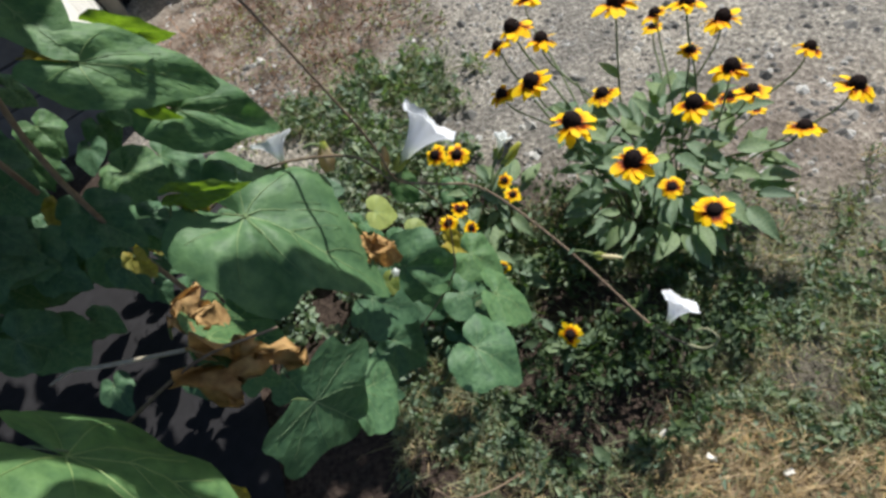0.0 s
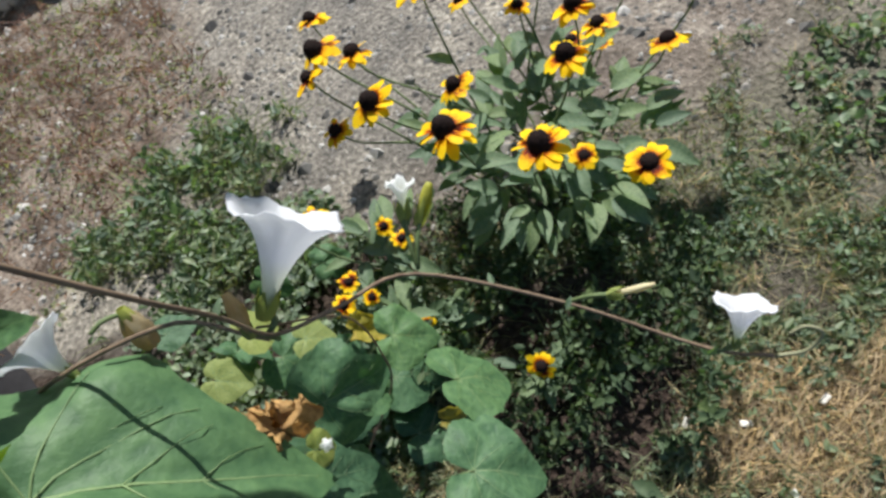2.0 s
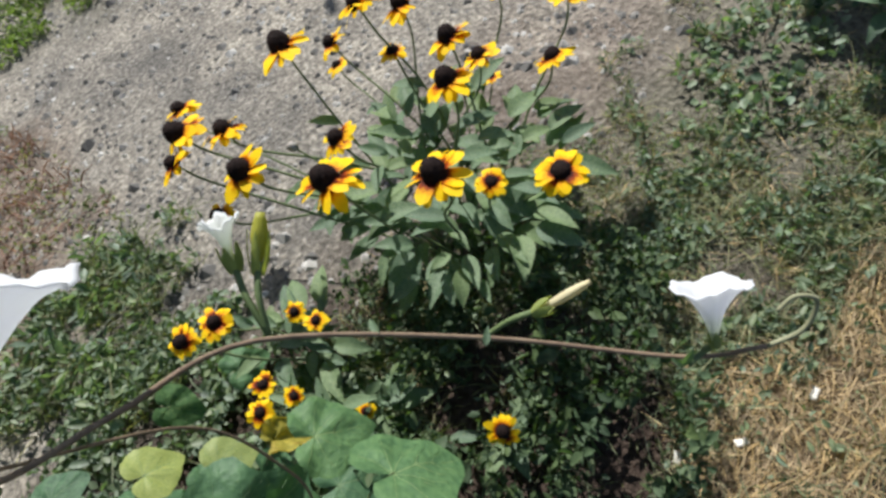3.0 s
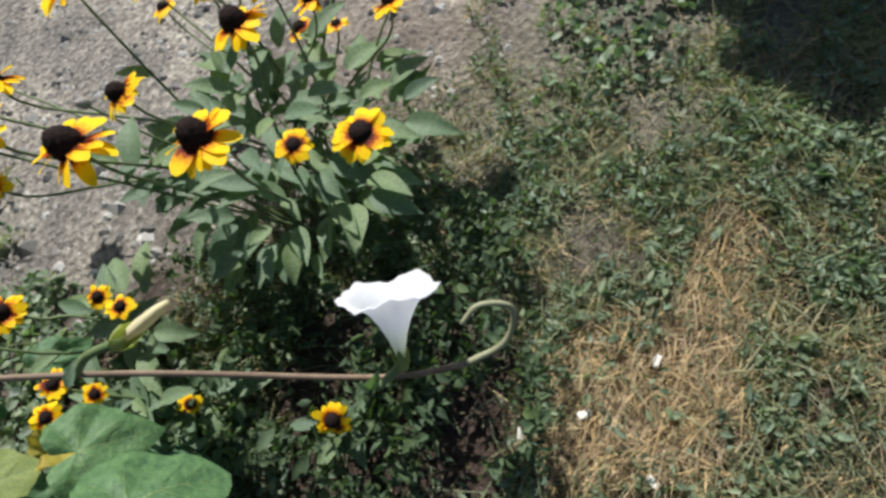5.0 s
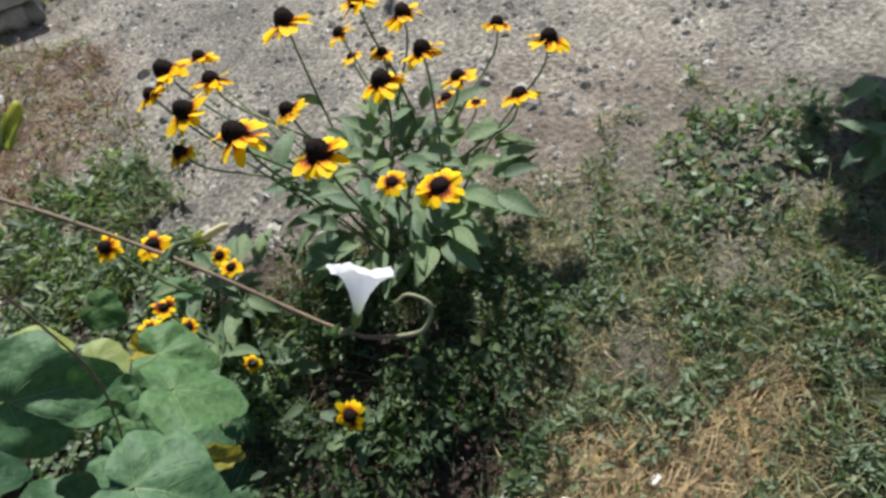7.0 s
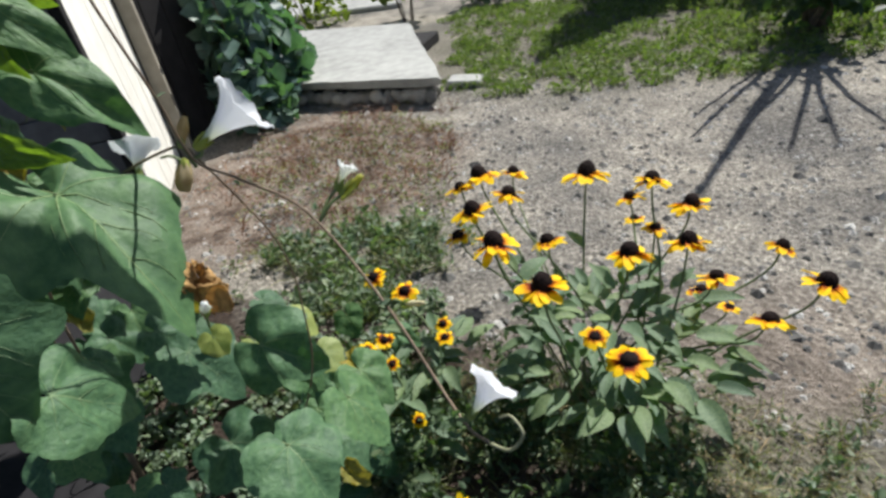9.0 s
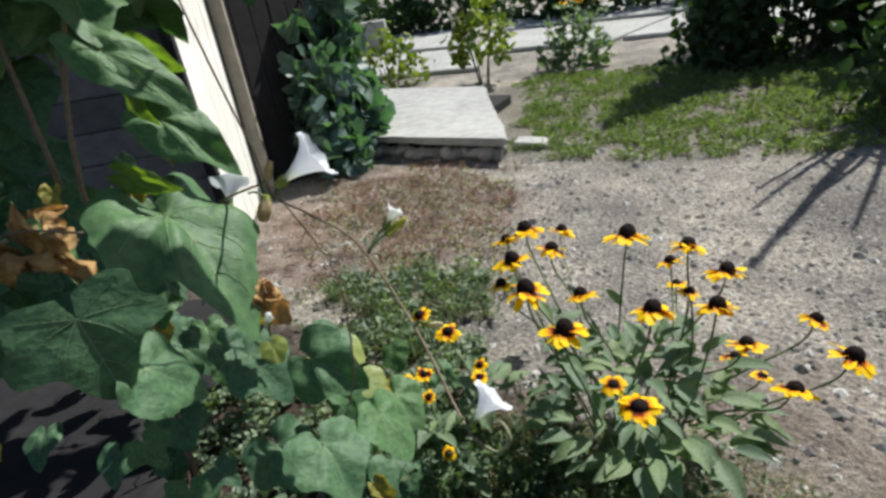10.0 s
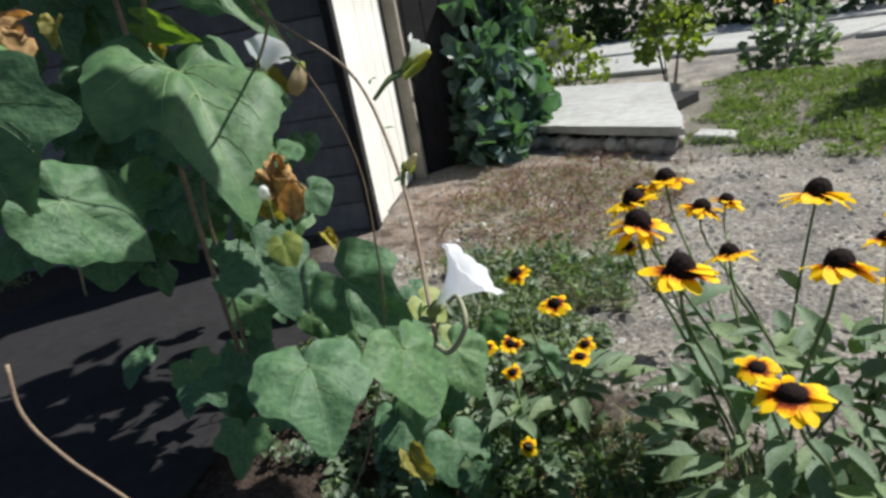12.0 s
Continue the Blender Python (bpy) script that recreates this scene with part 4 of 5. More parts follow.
# leaves low over the soil between the vine and the flowers
for _ in range(17):
    y = rng.uniform(0.5, 1.05)
    x = rng.uniform(-0.22 - 0.4 * max(0.3, (y - 0.42) / 0.63), -0.16) + 0.05 * (y - 0.7)
    z = rng.uniform(0.05, 0.3)
    tip = Vector((x, y, z)) + Vector((rng.uniform(-0.4, 1), rng.uniform(-1, 0.3), rng.uniform(-0.7, 0.1))).normalized() * rng.uniform(0.095, 0.155)
    kind = PALES[rng.randrange(2)] if rng.random() < 0.12 else LEAVES[rng.randrange(6)]
    vine_leaf((x, y, z), tip, (rng.uniform(-0.5, 0.5), rng.uniform(-0.5, 0.3), 0.9), kind, rng.uniform(0.9, 1.2))
# overhead leaves in three batches, unseen, added to darken the foliage beneath
count = 0
while count < 60:
    x, y, z = rng.uniform(-1.3, -0.42), rng.uniform(0.55, 1.1), rng.uniform(1.22, 1.45)
    count += 1
    tip = Vector((x, y, z)) + Vector((rng.uniform(-1, 1), rng.uniform(-1, 1), rng.uniform(-0.7, -0.1))).normalized() * rng.uniform(0.13, 0.2)
    vine_leaf((x, y, z), tip, (rng.uniform(-0.2, 0.7), rng.uniform(-0.2, 0.6), 0.9), LEAVES[rng.randrange(6)], 1.1)
for _ in range(75):
    x, y, z = rng.uniform(-1.0, -0.3), rng.uniform(0.66, 1.3), rng.uniform(1.44, 1.76)
    tip = Vector((x, y, z)) + Vector((rng.uniform(-1, 0.5), rng.uniform(-1, 1), rng.uniform(-0.5, 0.2))).normalized() * rng.uniform(0.13, 0.19)
    vine_leaf((x, y, z), tip, (rng.uniform(-0.2, 0.7), rng.uniform(-0.2, 0.7), 0.9), LEAVES[rng.randrange(6)], 1.1)
for _ in range(45):
    x, y, z = rng.uniform(-1.0, -0.35), rng.uniform(1.25, 1.75), rng.uniform(1.46, 1.8)
    tip = Vector((x, y, z)) + Vector((rng.uniform(-1, 0.5), rng.uniform(-1, 1), rng.uniform(-0.5, 0.2))).normalized() * rng.uniform(0.13, 0.19)
    vine_leaf((x, y, z), tip, (rng.uniform(-0.2, 0.7), rng.uniform(-0.2, 0.7), 0.9), LEAVES[rng.randrange(6)], 1.1)
stalk("stem", [(-0.75, 0.85, 1.6), (-0.7, 1.2, 1.62), (-0.55, 1.6, 1.6)], 0.004, 0.002, VINE_SKIN, vine, 5, 6)
# dim leaves behind, down to the soil
for _ in range(75):
    x, y, z = rng.uniform(-1.35, -0.5), rng.uniform(0.62, 1.3), rng.uniform(0.15, 0.95)
    if x > -0.12 - 0.62 * y:
        continue
    tip = Vector((x, y, z)) + Vector((rng.uniform(0, 1), rng.uniform(-1, 0.2), rng.uniform(-0.8, -0.1))).normalized() * rng.uniform(0.09, 0.16)
    kind = YELLOWS[rng.randrange(2)] if rng.random() < 0.12 else LEAVES[rng.randrange(6)]
    vine_leaf((x, y, z), tip, (rng.uniform(-0.2, 0.5), rng.uniform(-0.5, 0.1), 0.9), kind, rng.uniform(0.9, 1.15))
# unseen upper leaves, added above the view to shade the leaves below
count = 0
while count < 75:
    x, y, z = rng.uniform(-1.2, 0.04), rng.uniform(0.36, 1.15), rng.uniform(1.42, 1.7)
    if (y > 0.66 and x > -0.28) or (y > 0.42 and x > -0.13):
        continue
    count += 1
    tip = Vector((x, y, z)) + Vector((rng.uniform(-1, 1), rng.uniform(-1, 1), rng.uniform(-0.9, -0.1))).normalized() * rng.uniform(0.13, 0.2)
    vine_leaf((x, y, z), tip, (rng.uniform(-0.4, 0.6), rng.uniform(-0.3, 0.5), 0.9), LEAVES[rng.randrange(6)], 1.1)
# a spray added out of view to keep sun off the ground cloth
for _ in range(44):
    x, y, z = rng.uniform(-0.25, 0.28), rng.uniform(1.12, 1.5), rng.uniform(1.55, 1.68)
    tip = Vector((x, y, z)) + Vector((rng.uniform(-1, 1), rng.uniform(-1, 1), rng.uniform(-0.5, 0.0))).normalized() * rng.uniform(0.12, 0.17)
    vine_leaf((x, y, z), tip, (rng.uniform(-0.1, 0.6), rng.uniform(0, 0.6), 0.9), LEAVES[rng.randrange(6)], 1.1)
# two unseen leaves added so their shadow covers half the big leaf
vine_leaf((-0.03, 0.695, 1.6), (0.13, 0.755, 1.59), (0.1, 0.1, 0.95), LEAVES[1], 1.0)
vine_leaf((0.06, 0.76, 1.61), (0.24, 0.80, 1.6), (0.1, 0.1, 0.95), LEAVES[3], 0.85)
for line in ([(-0.4, 0.55, 1.6), (-0.2, 0.62, 1.61), (0.03, 0.7, 1.6)], [(-0.55, 1.2, 1.6), (-0.2, 1.25, 1.64), (0.2, 1.2, 1.6)], [(-0.75, 0.6, 0.9), (-0.7, 0.6, 1.4), (-0.4, 0.55, 1.6), (0.0, 0.5, 1.55)], [(-0.7, 0.6, 1.4), (-0.75, 0.85, 1.6), (-0.6, 1.1, 1.55)], [(-0.4, 0.55, 1.6), (-0.6, 0.45, 1.62), (-1.1, 0.5, 1.55)]):
    stalk("stem", line, 0.005, 0.003, VINE_SKIN, vine, 6, 6)

# woody stems
stalk("stem", [(-0.38, 0.6, 1.46), (-0.27, 0.45, 1.38), (-0.17, 0.32, 1.24), (-0.131, 0.295, 1.113), (-0.126, 0.315, 1.03), (-0.125, 0.333, 0.955), (-0.085, 0.335, 0.925), (-0.025, 0.345, 0.868), (0.06, 0.268, 0.78), (0.135, 0.164, 0.708), (0.165, 0.12, 0.72)], 0.0013, 0.0018, VINE_SKIN, vine, 6, 7)
stalk("stem", [(-0.13, 0.333, 0.955), (-0.2, 0.42, 0.94), (-0.4, 0.53, 0.85), (-0.6, 0.55, 0.7), (-0.7, 0.6, 0.4), (-0.75, 0.6, 0.02)], 0.0014, 0.004, VINE_SKIN, vine, 6, 7)
stalk("stem", [(-0.38, 0.6, 1.46), (-0.42, 0.6, 1.45), (-0.5, 0.6, 1.35), (-0.7, 0.6, 0.9), (-0.75, 0.6, 0.02)], 0.003, 0.006, VINE_SKIN, vine, 6, 7)
stalk("stem", [(-0.13, 0.34, 0.965), (-0.10, 0.40, 0.8), (-0.11, 0.42, 0.66), (-0.15, 0.44, 0.5), (-0.3, 0.5, 0.2), (-0.4, 0.5, 0.02)], 0.001, 0.002, VINE_SKIN, vine, 6, 7)
stalk("stem", [(-0.5, 0.1, 0.95), (-0.36, 0.14, 1.0), (-0.27, 0.16, 0.99)], 0.002, 0.0015, VINE_SKIN, vine, 6, 7)
stalk("tendril", [(0.165, 0.12, 0.72), (0.184, 0.106, 0.727), (0.197, 0.107, 0.746), (0.188, 0.119, 0.757), (0.177, 0.124, 0.75)], 0.0019, 0.0013, TENDRIL, vine, 6, 7, "curling pale green shoot tip")


def trumpet_mesh(seed, depth=0.075):
    """A white funnel flower: mouth up along Z, with five shallow lobes and a thin wall."""
    r = random.Random(seed)
    bm = bmesh.new()
    prof = [(0.0, 0.004), (0.18, 0.007), (0.36, 0.0115), (0.54, 0.018), (0.68, 0.0255), (0.8, 0.034), (0.89, 0.043), (0.95, 0.051), (0.975, 0.056)]
    ph, n = r.uniform(0, 6), 40
    rings = []
    for i, (u, q) in enumerate(prof):
        ring = []
        for k in range(n):
            a = 2 * math.pi * k / n
            lobe = math.cos(5 * a + ph)
            f = max(0, (u - 0.6) / 0.4)
            rad = q * (1 + 0.045 * f * lobe) * (1 + 0.035 * f * math.sin(11 * a)) * (1 - 0.05 * max(0, 1 - abs(f - 0.5) * 2) * abs(lobe))
            z = depth * u + f * f * (0.0026 * lobe + 0.003 * math.sin(3 * a + ph) + 0.0016 * math.sin(13 * a + 2 * ph)) - (0.002 if i == len(prof) - 1 else 0)
            ring.append(bm.verts.new((rad * math.cos(a), rad * math.sin(a), z)))
        rings.append(ring)
    for a, b in zip(rings, rings[1:]):
        for k in range(n):
            bm.faces.new((a[k], a[(k + 1) % n], b[(k + 1) % n], b[k]))
    bm.normal_update()
    bmesh.ops.solidify(bm, geom=bm.faces[:], thickness=0.0007)
    return mesh_of("trumpet", bm, TRUMPET)


def calyx_mesh(length=0.022, radius=0.006):
    bm = bmesh.new()
    for k in range(5):
        a = 2 * math.pi * k / 5
        o = Vector((math.cos(a), math.sin(a), 0))
        t = Vector((-math.sin(a), math.cos(a), 0))
        rows = []
        for i in range(5):
            u = i / 4
            w = 0.0045 * math.sin(math.pi * (0.25 + 0.72 * u)) + 0.0003
            p = o * radius * (0.35 + 0.9 * math.sin(math.pi * (0.1 + 0.5 * u))) + Vector((0, 0, length * (u - 0.3)))
            rows.append([bm.verts.new(p - t * w), bm.verts.new(p + o * 0.0012), bm.verts.new(p + t * w)])
        for x, y in zip(rows, rows[1:]):
            bm.faces.new((x[0], x[1], y[1], y[0]))
            bm.faces.new((x[1], x[2], y[2], y[1]))
    return mesh_of("calyx", bm, CALYX)


WILT = foliage("wilted_petal", (0.5, 0.4, 0.22), (0.75, 0.66, 0.45), (1.1, 1.0, 0.8), 0.6, 0.6, 40)
TRUMPETS = [trumpet_mesh(i) for i in range(3)]
CALYXES = calyx_mesh()
LONG_CALYX = calyx_mesh(0.045, 0.009)


def trumpet(base, rim, k, size, stem_from):
    m, L = aim(base, rim, (1, 0, 0))
    m = m @ pose(0, 0, 0, -90, 0, 0)
    s = L / 0.072
    f = part("flower", TRUMPETS[k], vine, m @ Matrix.Diagonal((s * size, s * size, s, 1)), "white trumpet flower")
    part("calyx", CALYXES, f, m @ Matrix.Scale(s, 4), "green calyx")
    stalk("flower_stalk", [stem_from, (Vector(stem_from) + Vector(base)) / 2 + Vector((0.004, 0, -0.004)), base], 0.0022, 0.003, GREEN_STEM, vine, 4, 6)


trumpet((-0.119, 0.345, 0.966), (-0.064, 0.368, 0.998), 0, 0.72, (-0.128, 0.337, 0.955))
trumpet((-0.308, 0.495, 0.882), (-0.314, 0.525, 0.915), 1, 0.95, (-0.31, 0.45, 0.86))
trumpet((0.148, 0.148, 0.727), (0.174, 0.166, 0.753), 2, 0.82, (0.13, 0.157, 0.715))


def bud_mesh(length, radius, material, crumple=0.1):
    bm = bmesh.new()
    n = 14
    rings = []
    for i in range(9):
        u = i / 8
        q = radius * (0.25 + 0.75 * math.sin(math.pi * min(1, 0.1 + 0.75 * u)) ** 1.3) if i < 8 else radius * 0.5
        rings.append([bm.verts.new((q * (1 + crumple * math.sin(5 * a + 4 * u)) * math.cos(a), q * (1 + crumple * math.sin(5 * a + 4 * u)) * math.sin(a), length * u)) for a in [2 * math.pi * k / n for k in range(n)]])
    for a, b in zip(rings, rings[1:]):
        for k in range(n):
            bm.faces.new((a[k], a[(k + 1) % n], b[(k + 1) % n], b[k]))
    bm.faces.new(rings[-1])
    bm.faces.new(rings[0][::-1])
    return mesh_of("bud", bm, material)


CLOSED = bud_mesh(0.055, 0.0045, BUD, 0.12)
WILTED = bud_mesh(0.06, 0.010, WILT, 0.22)
GREEN_BUD = bud_mesh(0.05, 0.0085, foliage("bud_green", (0.3, 0.31, 0.05), (0.46, 0.46, 0.09), (1.3, 1.3, 0.5), 0.35, 0.5), 0.06)
WHITE_BUD = trumpet_mesh(7, depth=0.036)
for v in WHITE_BUD.vertices:
    v.co.x, v.co.y = v.co.x * 0.27, v.co.y * 0.27


def bud(base, tip, mesh, label, stem_from, calyx=CALYXES, scale=1.0):
    m, L = aim(base, tip, (1, 0, 0))
    m = m @ pose(0, 0, 0, -90, 0, 0) @ Matrix.Scale(scale, 4)
    b = part("bud", mesh, vine, m, label)
    part("calyx", calyx, b, m, "green calyx")
    stalk("bud_stalk", [stem_from, (Vector(stem_from) + Vector(base)) / 2 + Vector((0, 0, 0.006)), base], 0.002, 0.0024, GREEN_STEM, vine, 4, 6)


bud((0.088, 0.238, 0.803), (0.122, 0.208, 0.825), CLOSED, "closed cream flower bud", (0.06, 0.268, 0.78), CALYXES, 0.68)
bud((0.002, 0.398, 0.869), (0.018, 0.41, 0.893), WHITE_BUD, "white bud about to open", (-0.02, 0.36, 0.845), CALYXES, 0.85)
bud((0.012, 0.386, 0.866), (0.038, 0.396, 0.884), GREEN_BUD, "pointed yellow-green bud", (-0.02, 0.36, 0.845), LONG_CALYX, 0.62)
bud((-0.134, 0.335, 0.972), (-0.122, 0.358, 1.008), WILTED, "wilted cream flower", (-0.127, 0.335, 0.945), CALYXES, 0.52)

bud((-0.243, 0.508, 0.886), (-0.252, 0.482, 0.84), bud_mesh(0.05, 0.013, WILT, 0.3), "drooping wilted pale flower", (-0.27, 0.5, 0.9), CALYXES, 0.85)

stalk("support_cord", [(-1.15, 0.52, 0.43), (-0.9, 0.42, 0.62), (-0.55, 0.22, 0.92), (-0.38, 0.168, 0.985)], 0.0034, 0.0026, ROPE, vine, 5, 8, "taut pale cord")
stalk("stem", [(-0.2, 0.025, 0.708), (-0.185, 0.014, 0.668), (-0.161, 0.019, 0.627), (-0.135, 0.031, 0.587), (-0.1, 0.06, 0.5)], 0.0018, 0.0014, VINE_SKIN, vine, 5, 7)

# small side shoots at the stem's joints
for at, out in (((-0.02, 0.36, 0.862), (-0.3, 0.6, 0.5)), ((0.02, 0.31, 0.823), (0.2, 0.8, 0.1)), ((0.055, 0.262, 0.785), (0.6, 0.2, 0.3)), ((0.128, 0.16, 0.714), (-0.2, 0.4, 0.6)), ((0.128, 0.16, 0.714), (0.4, -0.2, 0.7)), ((-0.09, 0.33, 0.925), (0.5, 0.3, -0.4)), ((-0.126, 0.315, 1.03), (0.6, 0.5, 0.4))):
    mm, _ = aim(at, Vector(at) + Vector(out), (-0.4, -0.5, 0.8))
    part("leaf", DAISY_LEAVES[rng.randrange(4)], vine, mm @ Matrix.Scale(rng.uniform(0.009, 0.016), 4))
bud((-0.2, 0.34, 0.74), (-0.19, 0.33, 0.77), bud_mesh(0.034, 0.009, TRUMPET, 0.3), "small wilted white flower", (-0.22, 0.36, 0.7), CALYXES, 0.7)


# ---- shrubs, tree and far planting ----
def bush(name, label, at, size, n, material, leaf, stems=6, up=0.45, lift=0.0):
    b = thing(name, label, "shrub", (*at, 0))
    for _ in range(stems):
        a, q = rng.uniform(0, 6.28), rng.uniform(0.2, 0.9)
        top = Vector((at[0] + size[0] * q * math.cos(a), at[1] + size[1] * q * math.sin(a), lift + size[2] * rng.uniform(0.6, 1.0)))
        stalk("branch", [(at[0] + 0.1 * size[0] * math.cos(a), at[1] + 0.1 * size[1] * math.sin(a), -0.02), ((at[0] + top.x) / 2, (at[1] + top.y) / 2, top.z * 0.6), top], 0.009 * size[2] ** 0.5, 0.003, BARK, b, 4, 6)
    d = nrng.normal(size=(n, 3))
    d /= np.linalg.norm(d, axis=1)[:, None]
    d[:, 2] = np.abs(d[:, 2])
    r = nrng.uniform(0.45, 1.0, n) ** 0.6
    r *= 0.78 + 0.45 * np.array([noise.noise(Vector(v) * 2.3 + Vector((at[0], at[1], 0))) for v in d])
    c = d * r[:, None] * np.array(size) + np.array((*at, 0.03 + lift))
    c[:, 2] = np.maximum(c[:, 2], 0.02)
    part("crown", leaf_cloud(name + "_leaves", material, c, nrng.uniform(0.6, 1.3, n) * leaf, up), b)
    return b


bush("vine_mound", "mound of bluish-green climbing leaves beside the shed", (-1.4, 3.75), (0.45, 0.65, 1.5), 800, SHRUB_LEAF, 0.175, 7, 0.35)
bush("vine_mound", "bluish-green leafy climber hanging at the shed corner", (-1.32, 3.3), (0.3, 0.28, 0.9), 380, SHRUB_LEAF, 0.13, 4, 0.35)
bush("weed_shrub", "yellow-green weed shrub by the concrete path", (-1.7, 6.4), (0.55, 0.5, 0.75), 260, LIME_LEAF, 0.1, 5, 0.5)
bush("weed_shrub", "thin-stemmed yellow-green sapling behind the slab", (-0.55, 5.85), (0.45, 0.4, 0.85), 260, LIME_LEAF, 0.11, 5, 0.5, 0.22)
bush("weed_shrub", "leafy green weed clump by the path", (0.4, 6.2), (0.5, 0.4, 0.7), 320, WEED_LEAF, 0.1, 5, 0.5)
bush("dark_shrub", "dark dense shrub at the far edge of the grass", (2.45, 5.9), (1.3, 0.85, 2.2), 3000, DARK_LEAF, 0.11, 8, 0.45)
bush("dark_shrub", "dark dense shrub at the corner of the path", (3.5, 6.1), (1.0, 0.7, 1.7), 1900, DARK_LEAF, 0.11, 7, 0.45)
bush("dark_shrub", "dark dense shrub in shade beside the path", (3.4, 5.0), (1.05, 0.9, 1.9), 1900, DARK_LEAF, 0.11, 8, 0.45)
bush("dark_shrub", "dark dense shrub in shade beside the lawn", (4.4, 3.9), (1.0, 1.2, 1.7), 1500, DARK_LEAF, 0.11, 8, 0.45)
# this tree stands out of view, added to cast shade on the grass edge
bush("shade_tree", "unseen dark-leaved tree added to shade the thin grass", (2.11, 0.7), (0.47, 0.5, 0.7), 3600, DARK_LEAF, 0.1, 6, 0.5, 1.1)
bush("dark_column_shrub", "tall narrow dark shrub on the far grass", (1.75, 5.4), (0.4, 0.4, 2.6), 2200, DARK_LEAF, 0.11, 4, 0.45)
bush("side_shrub", "low green plant with pointed leaves at the grass edge", (1.15, 0.4), (0.36, 0.2, 0.06), 380, WEED_LEAF, 0.024, 4, 0.5)
for x, y, s in ((-7.5, 14, 2.2), (-4.8, 13.2, 2.6), (-2.0, 12.0, 2.1), (0.9, 11.4, 2.5), (3.6, 11.2, 2.3), (6.6, 11.0, 2.6), (10, 10.5, 2.8), (-10, 11, 2.8), (-8.5, 7, 2.4), (-6.2, 11.5, 3.0), (-4.2, 9.5, 2.6)):
    bush("hedge_shrub", "dark green shrub of the far hedge", (x, y), (1.9, 1.1, s), 1300, DARK_LEAF, 0.19, 5, 0.4)
# a broad-leaved weed where the thin grass ends
broad_weed = thing("broadleaf_weed", "upright weed with long pale green leaves at the grass edge", "weed", (1.33, 0.19, 0))
for k in range(5):
    foot = Vector((1.33 + rng.uniform(-0.05, 0.05), 0.19 + rng.uniform(-0.05, 0.05), 0))
    top = foot + Vector((rng.uniform(-0.08, 0.08), rng.uniform(-0.08, 0.08), rng.uniform(0.1, 0.2)))
    stalk("stem", [foot, foot.lerp(top, 0.5) + Vector((0.005, 0, 0.01)), top], 0.003, 0.002, GREEN_STEM, broad_weed, 3, 6)
    for j in range(4):
        a = 6.28 * (j + rng.uniform(-0.3, 0.3)) / 4
        at = foot.lerp(top, rng.uniform(0.45, 1.0))
        mm, _ = aim(at, at + Vector((math.cos(a), math.sin(a), rng.uniform(0.0, 0.5))), (0, 0, 1))
        part("leaf", DAISY_LEAVES[rng.randrange(4)], broad_weed, mm @ Matrix.Scale(rng.uniform(0.055, 0.09), 4))
daisy_plant("coneflower_plant", "orange-yellow coneflowers far off beside the path", (0.65, 8.9), [((0.32 + 0.12 * i, 8.9 + 0.07 * (i % 3), 0.46 + 0.06 * (i % 2)), 1.9, (0, -20), 12, 1.0) for i in range(7)], 40, 0.35, 0.4)


def build_tree():
    """A leggy, nearly leafless plant beyond the gravel; the shadows of its stalks fan out across it."""
    base = Vector((2.24, 3.58, -0.03))
    t = thing("tall_stalks", "tall bare-stalked plant beside the gravel", "plant", base)
    run = Vector((math.sin(SUN_AZ), math.cos(SUN_AZ), 0)) / math.tan(SUN_EL)
    leaves = []
    for (x, y), h, r in (((0.95, 1.75), 2.6, 0.02), ((1.1, 2.29), 1.9, 0.011), ((1.17, 2.5), 1.7, 0.009), ((1.23, 2.2), 2.0, 0.01), ((1.41, 2.03), 2.1, 0.011), ((1.6, 2.01), 1.9, 0.01), ((1.85, 2.12), 1.9, 0.011), ((1.5, 2.75), 1.3, 0.008)):
        top = Vector((x, y, 0)) + run * h + Vector((0, 0, h))
        mid = base.lerp(top, 0.5) + Vector((rng.uniform(-0.08, 0.08), rng.uniform(-0.08, 0.08), 0.06))
        stalk("stalk", [base + Vector((rng.uniform(-0.05, 0.05), rng.uniform(-0.05, 0.05), 0)), mid, top], r * 2.3, r * 0.9, BARK, t, 5, 7)
        for _ in range(26):
            leaves.append(base + Vector((rng.gauss(0, 0.2), rng.gauss(0, 0.2), rng.uniform(0.05, 0.75))))
        for _ in range(16):
            leaves.append(base.lerp(mid, rng.uniform(0.2, 1.0)) + Vector((rng.gauss(0, 0.07), rng.gauss(0, 0.07), rng.gauss(0, 0.05))))
    part("foliage", leaf_cloud("stalk_leaves", DARK_LEAF, np.array([tuple(v) for v in leaves]), nrng.uniform(0.06, 0.12, len(leaves)), 0.4), t)


build_tree()


# ---- ground cover ----
def stuff(name, me, label, category):
    return tagged(new(name, me), label, category, kind="stuff")


def place(p):
    return np.concatenate([p, ground_z(p)[:, None]], 1)


def grass_field(name, label, n, area, keep, height, width, material, lean=0.6):
    p = scatter(n, *area)
    p = p[keep(p)]
    root = place(p)
    h = nrng.uniform(0.3, 1.0, len(p)) ** 1.5 * height * (1 + 0.5 * patchy(p, 7, 31))
    tip = root + np.stack([nrng.normal(0, lean, len(p)) * h, nrng.normal(0, lean, len(p)) * h, h], 1)
    stuff(name, strips(name, material, root, tip, nrng.uniform(0.6, 1.2, len(p)) * width, 0.12), label, "grass")


def edge_of(p):
    return p[:, 1] + 0.5 * p[:, 0]


